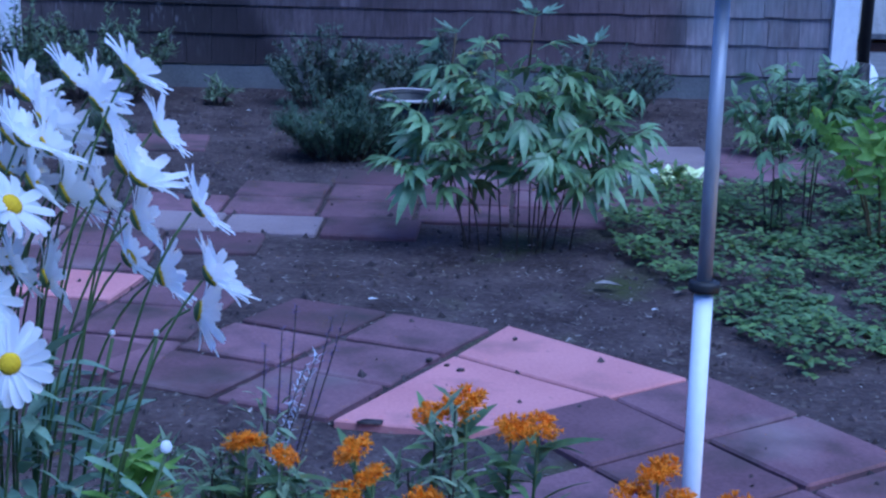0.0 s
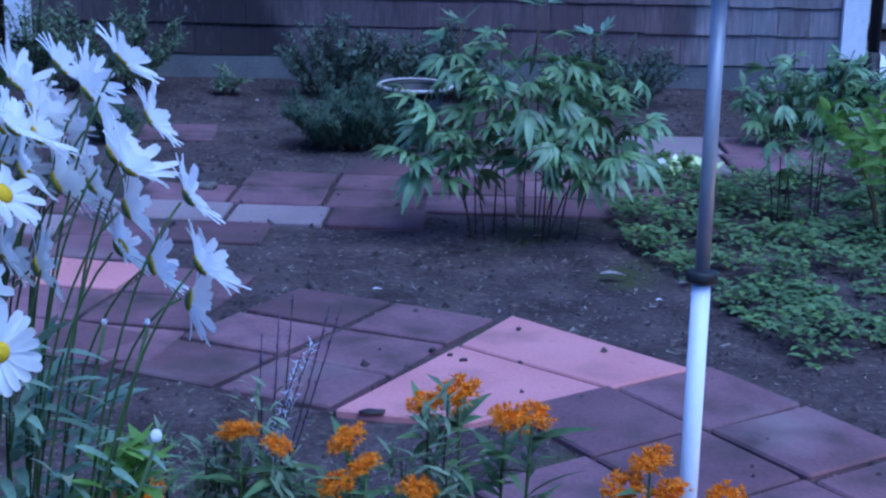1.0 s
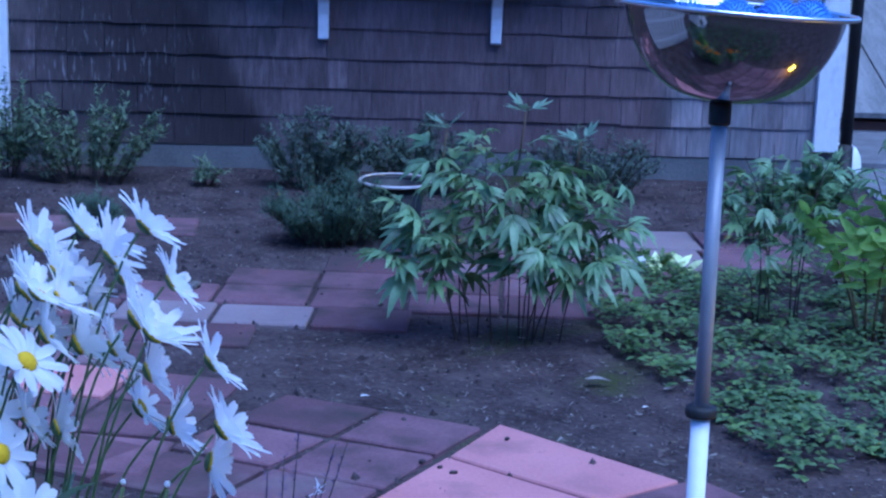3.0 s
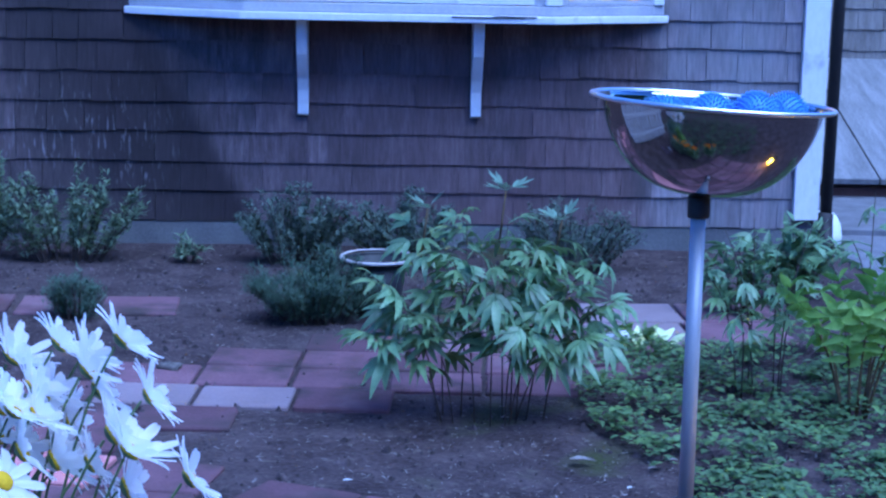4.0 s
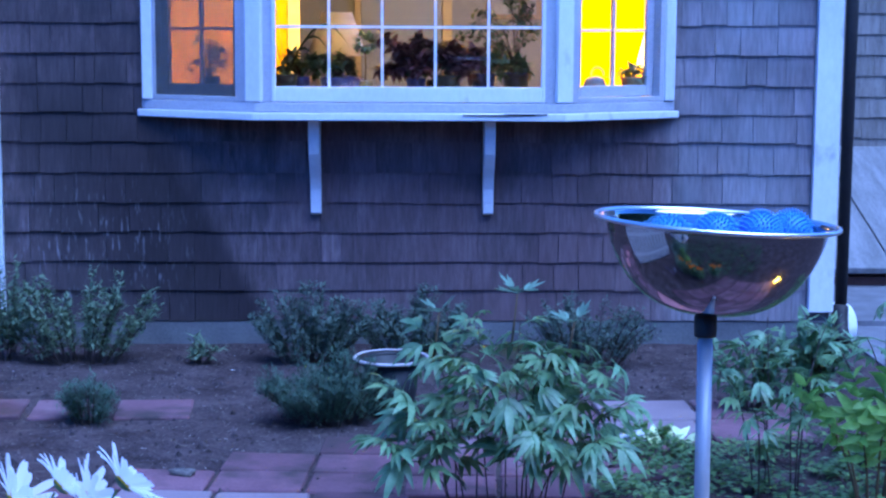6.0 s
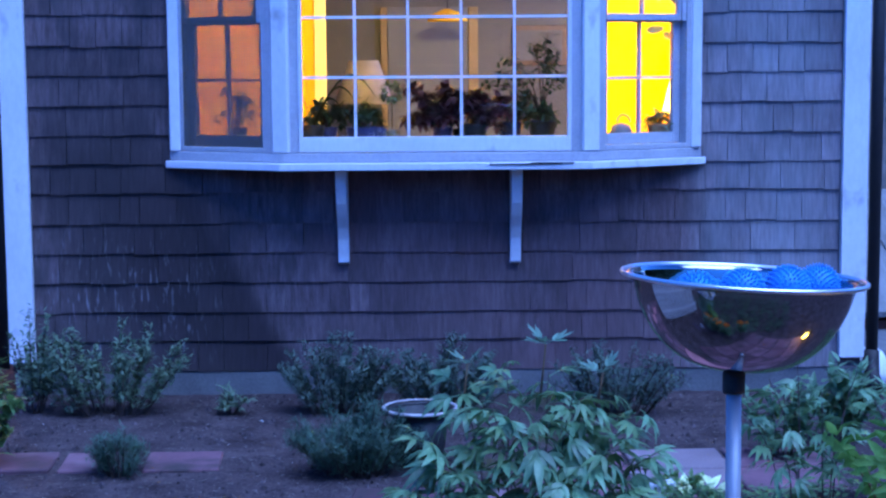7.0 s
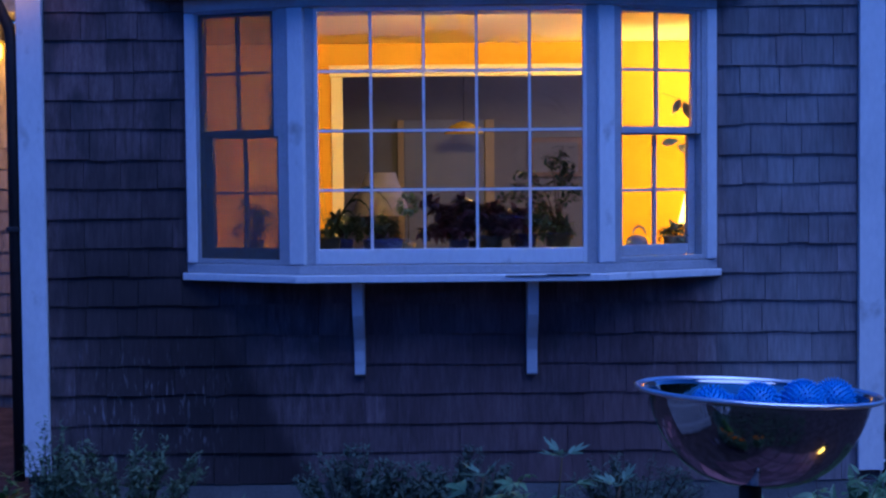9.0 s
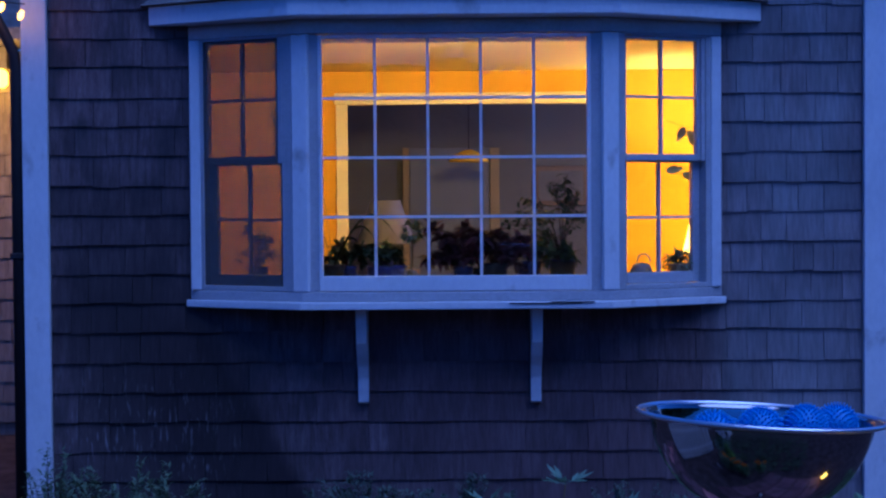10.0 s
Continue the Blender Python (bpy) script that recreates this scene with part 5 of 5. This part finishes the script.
# ---- behind the camera: unseen hedge added for dark reflections, lantern ----
hd = thing("hedge", (0, 0, 0), "unseen dark leafy hedge added round the garden to darken reflections", "hedge", kind="stuff")
# Solid core keeps bright sky out of the window glass reflections.
core = bmesh.new()
for x0, x1, y0, y1 in ((-9.5, 9.5, -12.2, -11.2), (-8.6, -7.6, -13, 0), (8.2, 9.2, -13, 0)):
    box(core, x0, x1, y0, y1, -0.05, 2.9)
bmesh.ops.subdivide_edges(core, edges=list(core.edges), cuts=14, use_grid_fill=True)
for v in core.verts:
    v.co += 0.3 * noise.noise_vector(v.co * 0.9)
part("thicket", core, HEDGE, hd)
bl = bmesh.new()
for k in range(5200):
    a = rnd(0, 1)
    if a < 0.6:
        x, y = rnd(-9, 9), -11.1 + rnd(-0.5, 0.5)
    else:
        x, y = random.choice((-7.5, 8.0)) + rnd(-0.7, 0.7), rnd(-13, 0)
    z = rnd(0.0, 1) ** 0.7 * (2.6 + 0.7 * noise.noise((x * 0.6, y * 0.6, 2)))
    leaf(bl, (x, y, z), (rnd(-1, 1), rnd(-1, 1), rnd(-0.6, 0.6)), (0, 0, 1), rnd(0.25, 0.45), rnd(0.15, 0.28), 0.3, 0.3, 2)
part("foliage", bl, HEDGE, hd)
for x in (-3.6, -2.8, -2.0, -1.1, 0.9, 2.0, 3.1):
    tufts("garden_shrub", (x, -9.4 + rnd(-0.2, 0.2), 0), 0.5, 0.4, 0.85, 60, HEDGE, "dark leafy shrub at the garden's far side", "bush", 0.12, 0.06, 16)
ln = thing("garden_lantern", (1.40, -4.74, 0), "small lit warm garden lantern on a stake", "lantern")
part("stake", tube(bmesh.new(), [(0, 0, -0.05), (0, 0, 0.02)], 0.008, 8), DOWN, ln)
part("globe", lathe(bmesh.new(), [(0.03, 0.02), (0.05, 0.03), (0.05, 0.20), (0.03, 0.21)], 16), LAMPGLOW, ln, "glowing warm lantern glass", True)
part("cap", lathe(bmesh.new(), [(0.07, 0.212), (0.05, 0.23), (0.01, 0.26)], 16), DOWN, ln, smooth=True)
fence = thing("picket_fence", pose(-0.97, -5.32, 0, 0, 0, 90), "low white painted picket fence beside the flower bed", "fence")
bm = boxes((-0.035, 0.035, -0.009, 0.009, 0.02, 0.78), bevel=0.003)
for v in bm.verts:
    if v.co.z > 0.7:
        v.co.z += 0.05 - abs(v.co.x) * 1.4
picket = part("picket", bm, PAINT, fence)
for k in range(1, 13):
    share("picket", picket.data, fence, pose(0.105 * k, 0, 0))
for z in (0.18, 0.58):
    part("rail", boxes((-0.1, 1.33, 0.010, 0.032, z, z + 0.05), bevel=0.003), PAINT, fence)
# Unseen foliage below the view, added so the bowl mirrors dark ground.
bed = thing("flower_bed", (0, 0, 0), "unseen low dark green foliage added for the bowl's reflection", "plants", kind="stuff")
bl = bmesh.new()
for k in range(2600):
    x, y = rnd(-1.8, 1.9), rnd(-7.0, -5.24)
    if (0.15 < x < 0.7 and y > -5.45) or ((x - 0.05) / 1.5) ** 2 + ((y + 6.05) / 0.8) ** 2 > 1 + 0.4 * noise.noise((x * 2, y * 2, 9)):
        continue
    z = rnd(0.01, 0.30) * (0.6 + 0.6 * noise.noise((x * 3, y * 3, 4)))
    leaf(bl, (x, y, max(0.005, z)), (rnd(-1, 1), rnd(-1, 1), rnd(-0.2, 0.8)), (0, 0, 1), rnd(0.05, 0.10), rnd(0.02, 0.04), 0.3, 0.25, 2)
part("foliage", bl, HEDGE, bed)
tufts("lime_tuft", (0.80, -1.73, 0), 0.10, 0.05, 0.07, 30, COVERLIT, "bright lime-green seedlings beside the white stone", "plant", 0.03, 0.016, 9)

# ---- pavers ----
paths = thing("garden_path", (0, 0, 0), "path of reddish square concrete pavers, some pink or pale", "path", kind="structure")
SQ = 0.284
TH = 0.05


def slab(name, w, d):
    bm = bmesh.new()
    box(bm, -w / 2 + 0.007, w / 2 - 0.007, -d / 2 + 0.007, d / 2 - 0.007, -TH, 0.0, 0.005)
    return bm


slab_me = {}
for key, material, w, d in (("sq", PAVER, SQ, SQ), ("oblong", PAVER, 0.293, 0.220), ("pale_oblong", PALE, 0.293, 0.220), ("wide", PAVER, 0.36, 0.295), ("pale_wide", PALE, 0.36, 0.295)):
    slab_me[key] = mesh_of("paver", slab("paver", w, d), material, False)


def lay(key, x, y, turn):
    share("paver", slab_me[key], paths, pose(x, y, 0.007 + rnd(-0.002, 0.002), rnd(-0.5, 0.5), rnd(-0.5, 0.5), turn + rnd(-1.2, 1.2)))


# near field, beyond the orange flowers
for i in range(-1, 4):
    for j in range(-3, 3):
        u, v = (i + 0.5) * SQ, (j + 0.5) * SQ
        x, y = 0.562 + u * math.cos(radians(-56)) + v * math.cos(radians(32)), -4.028 + u * math.sin(radians(-56)) + v * math.sin(radians(32))
        if (i < 0 and (j > 0 or j < -1)) or (j > 0 and i < 2) or j > 1:
            continue
        if x < 1.25:
            lay("sq", x, y, -56)
# pink wedge
for corners in (((0.207, -3.325), (0.592, -3.680), (0.402, -3.812), (0.080, -3.552)), ((0.076, -3.558), (0.398, -3.818), (0.10, -4.03), (-0.178, -3.976))):
    bm = bmesh.new()
    mid = sum((Vector((*c, 0)) for c in corners), Vector()) / 4
    q = [mid + (Vector((*c, 0)) - mid) * 0.985 for c in corners]
    lo, hi = [bm.verts.new((v.x, v.y, -0.04)) for v in q], [bm.verts.new((v.x, v.y, 0.009)) for v in q]
    bm.faces.new(hi), bm.faces.new(lo[::-1])
    for k in range(4):
        bm.faces.new((lo[k], lo[(k + 1) % 4], hi[(k + 1) % 4], hi[k]))
    bmesh.ops.recalc_face_normals(bm, faces=bm.faces)
    bmesh.ops.bevel(bm, geom=list(bm.edges), offset=0.004, segments=1, affect="EDGES")
    part("paver", bm, PINK, paths, "wedge-cut pink paver")
# two slanted fields beside the wedge, each with its own corner and its two edges
def field(corner, along, down, cells):
    """Flat pavers in a slanted grid; cells: column, row and material."""
    corner, along, down = Vector((*corner, 0)), Vector((*along, 0)), Vector((*down, 0))
    for i, j, material in cells:
        mid = corner + along * (i + 0.5) + down * (j + 0.5)
        bm = bmesh.new()
        gap = 0.008 + rnd(0, 0.004)
        ca, cd = along * (0.5 - gap / along.length), down * (0.5 - gap / down.length)
        q = [mid - ca - cd, mid + ca - cd, mid + ca + cd, mid - ca + cd]
        zs = [0.006 + rnd(-0.002, 0.003) for _ in q]
        lo, hi = [bm.verts.new((v.x, v.y, -0.04)) for v in q], [bm.verts.new((v.x + rnd(-0.003, 0.003), v.y + rnd(-0.003, 0.003), z)) for v, z in zip(q, zs)]
        bm.faces.new(hi), bm.faces.new(lo[::-1])
        for k in range(4):
            bm.faces.new((lo[k], lo[(k + 1) % 4], hi[(k + 1) % 4], hi[k]))
        bmesh.ops.recalc_face_normals(bm, faces=bm.faces)
        bmesh.ops.bevel(bm, geom=list(bm.edges), offset=0.004, segments=1, affect="EDGES")
        part("paver", bm, material, paths)


field((-0.323, -3.121), (0.252, -0.111), (-0.122, -0.208), [(i, j, PAVER) for i in (0, 1) for j in (0, 1, 2)] + [(-1, 2, PAVER)])
field((-0.478, -3.250), (-0.287, 0.056), (-0.055, -0.237), [(i, j, PINK if (i, j) in ((1, -1), (2, 0)) else PAVER) for i in range(4) for j in (-1, 0, 1)])
# the path behind: courses of oblong pavers, stepping back to the right
for y, x0, n, pale in ((-2.83, -1.17, 2, ()), (-2.615, -1.18, 3, (0,)), (-2.392, -1.03, 4, (1, 2)), (-2.175, -0.755, 5, ()), (-1.955, -0.45, 5, ()), (-1.735, -0.15, 4, ())):
    for k in range(n):
        x = x0 + 0.293 * k
        lay("pale_oblong" if k in pale else "oblong", x, y - 0.07 * (x + 0.45), -4)
# Two of these slabs are paler, standing in for light they reflect.
for x, y, key in ((0.86, -1.262, "pale_wide"), (0.50, -1.31, "wide"), (0.84, -1.565, "pale_wide"), (0.47, -1.60, "wide"), (1.22, -1.25, "wide"), (1.20, -1.55, "wide")):
    lay(key, x, y, 2)
# pavers by the bed
for k in range(4):
    lay("sq", -1.83 + 0.302 * k, -1.235, 3)

# ---- shingles ----
widths = (0.085, 0.11, 0.135, 0.16, 0.19)


def shingle(w, material, th=0.015, h=0.155):
    bm = bmesh.new()
    a = [bm.verts.new(p) for p in ((-w / 2, -th, 0), (w / 2, -th, 0), (w / 2, -0.002, h), (-w / 2, -0.002, h))]
    b = [bm.verts.new(p) for p in ((-w / 2, 0.0, 0), (w / 2, 0.0, 0))]
    bm.faces.new(a), bm.faces.new((b[0], b[1], a[1], a[0])), bm.faces.new((a[3], b[0], a[0])), bm.faces.new((b[1], a[2], a[1]))
    return bm


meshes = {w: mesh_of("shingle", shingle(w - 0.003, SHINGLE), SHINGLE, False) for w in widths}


def courses(x0, x1, heights, seed):
    """Shingles of random widths along each course: middle, butt height, width, course."""
    rg = random.Random(seed)
    out = []
    for c, z in enumerate(heights):
        x = x0
        while x < x1 - 0.02:
            w = rg.choice(widths)
            w = min(w, x1 - x) if x1 - x - w > 0.05 else x1 - x
            out.append((x + w / 2, z + rg.gauss(0, 0.0022), w, c))
            x += w
    return out


singles, verts, faces = 0, [], []
for x, z, w, c in courses(-W, W, BUTTS, 4):
    if SILL - 0.02 < z + EXPO and z < HEAD + 0.05 and abs(x) - w / 2 < 1.1:
        # cut back to the opening behind the bay
        if abs(x) + w / 2 < 1.115 or abs(x) < 0.5:
            if z > SILL - 0.10:
                continue
        elif z > SILL - 0.10:
            far = abs(x) + w / 2
            x, w = math.copysign((1.1 + far) / 2, x), far - 1.1
    y = -0.001 - 0.0015 * (hash((c, int(x * 50))) % 3)
    if singles < 300 and z < 1.75:
        base = min(widths, key=lambda q: abs(q - w))
        singles += 1
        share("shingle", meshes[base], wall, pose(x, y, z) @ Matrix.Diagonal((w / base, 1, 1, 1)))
    else:
        k, t, h = len(verts), 0.015, 0.155
        x0, x1 = x - w / 2 + 0.0015, x + w / 2 - 0.0015
        verts += [(x0, y - t, z), (x1, y - t, z), (x1, y - 0.002, z + h), (x0, y - 0.002, z + h), (x0, y, z), (x1, y, z)]
        faces += [(k, k + 1, k + 2, k + 3), (k + 4, k + 5, k + 1, k), (k + 3, k + 4, k), (k + 5, k + 2, k + 1)]
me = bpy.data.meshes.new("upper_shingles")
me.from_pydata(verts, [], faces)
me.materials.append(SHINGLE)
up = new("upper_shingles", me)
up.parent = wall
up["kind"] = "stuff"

# shingles on the wings behind
for host, x0, x1, y, z0, z1, seed in ((bpy.data.objects["wall_wing_west"], -4.2, -1.9, 3.045, 0.08, 2.35, 7), (bpy.data.objects["wall_wing_east"], 1.9, 4.6, 2.995, 0.3, 2.9, 9)):
    verts, faces = [], []
    for x, z, w, c in courses(x0, x1, [z0 + EXPO * k for k in range(int((z1 - 0.12 - z0) / EXPO) + 1)], seed):
        k, t, h = len(verts), 0.015, 0.155
        a, b = x - w / 2 + 0.0015, x + w / 2 - 0.0015
        verts += [(a, y - t, z), (b, y - t, z), (b, y - 0.002, z + h), (a, y - 0.002, z + h), (a, y, z), (b, y, z)]
        faces += [(k, k + 1, k + 2, k + 3), (k + 4, k + 5, k + 1, k), (k + 3, k + 4, k), (k + 5, k + 2, k + 1)]
    me = bpy.data.meshes.new("wing_shingles")
    me.from_pydata(verts, [], faces)
    me.materials.append(FARSHINGLE)
    ob = new("wing_shingles", me)
    ob.parent = host
    ob["kind"] = "stuff"
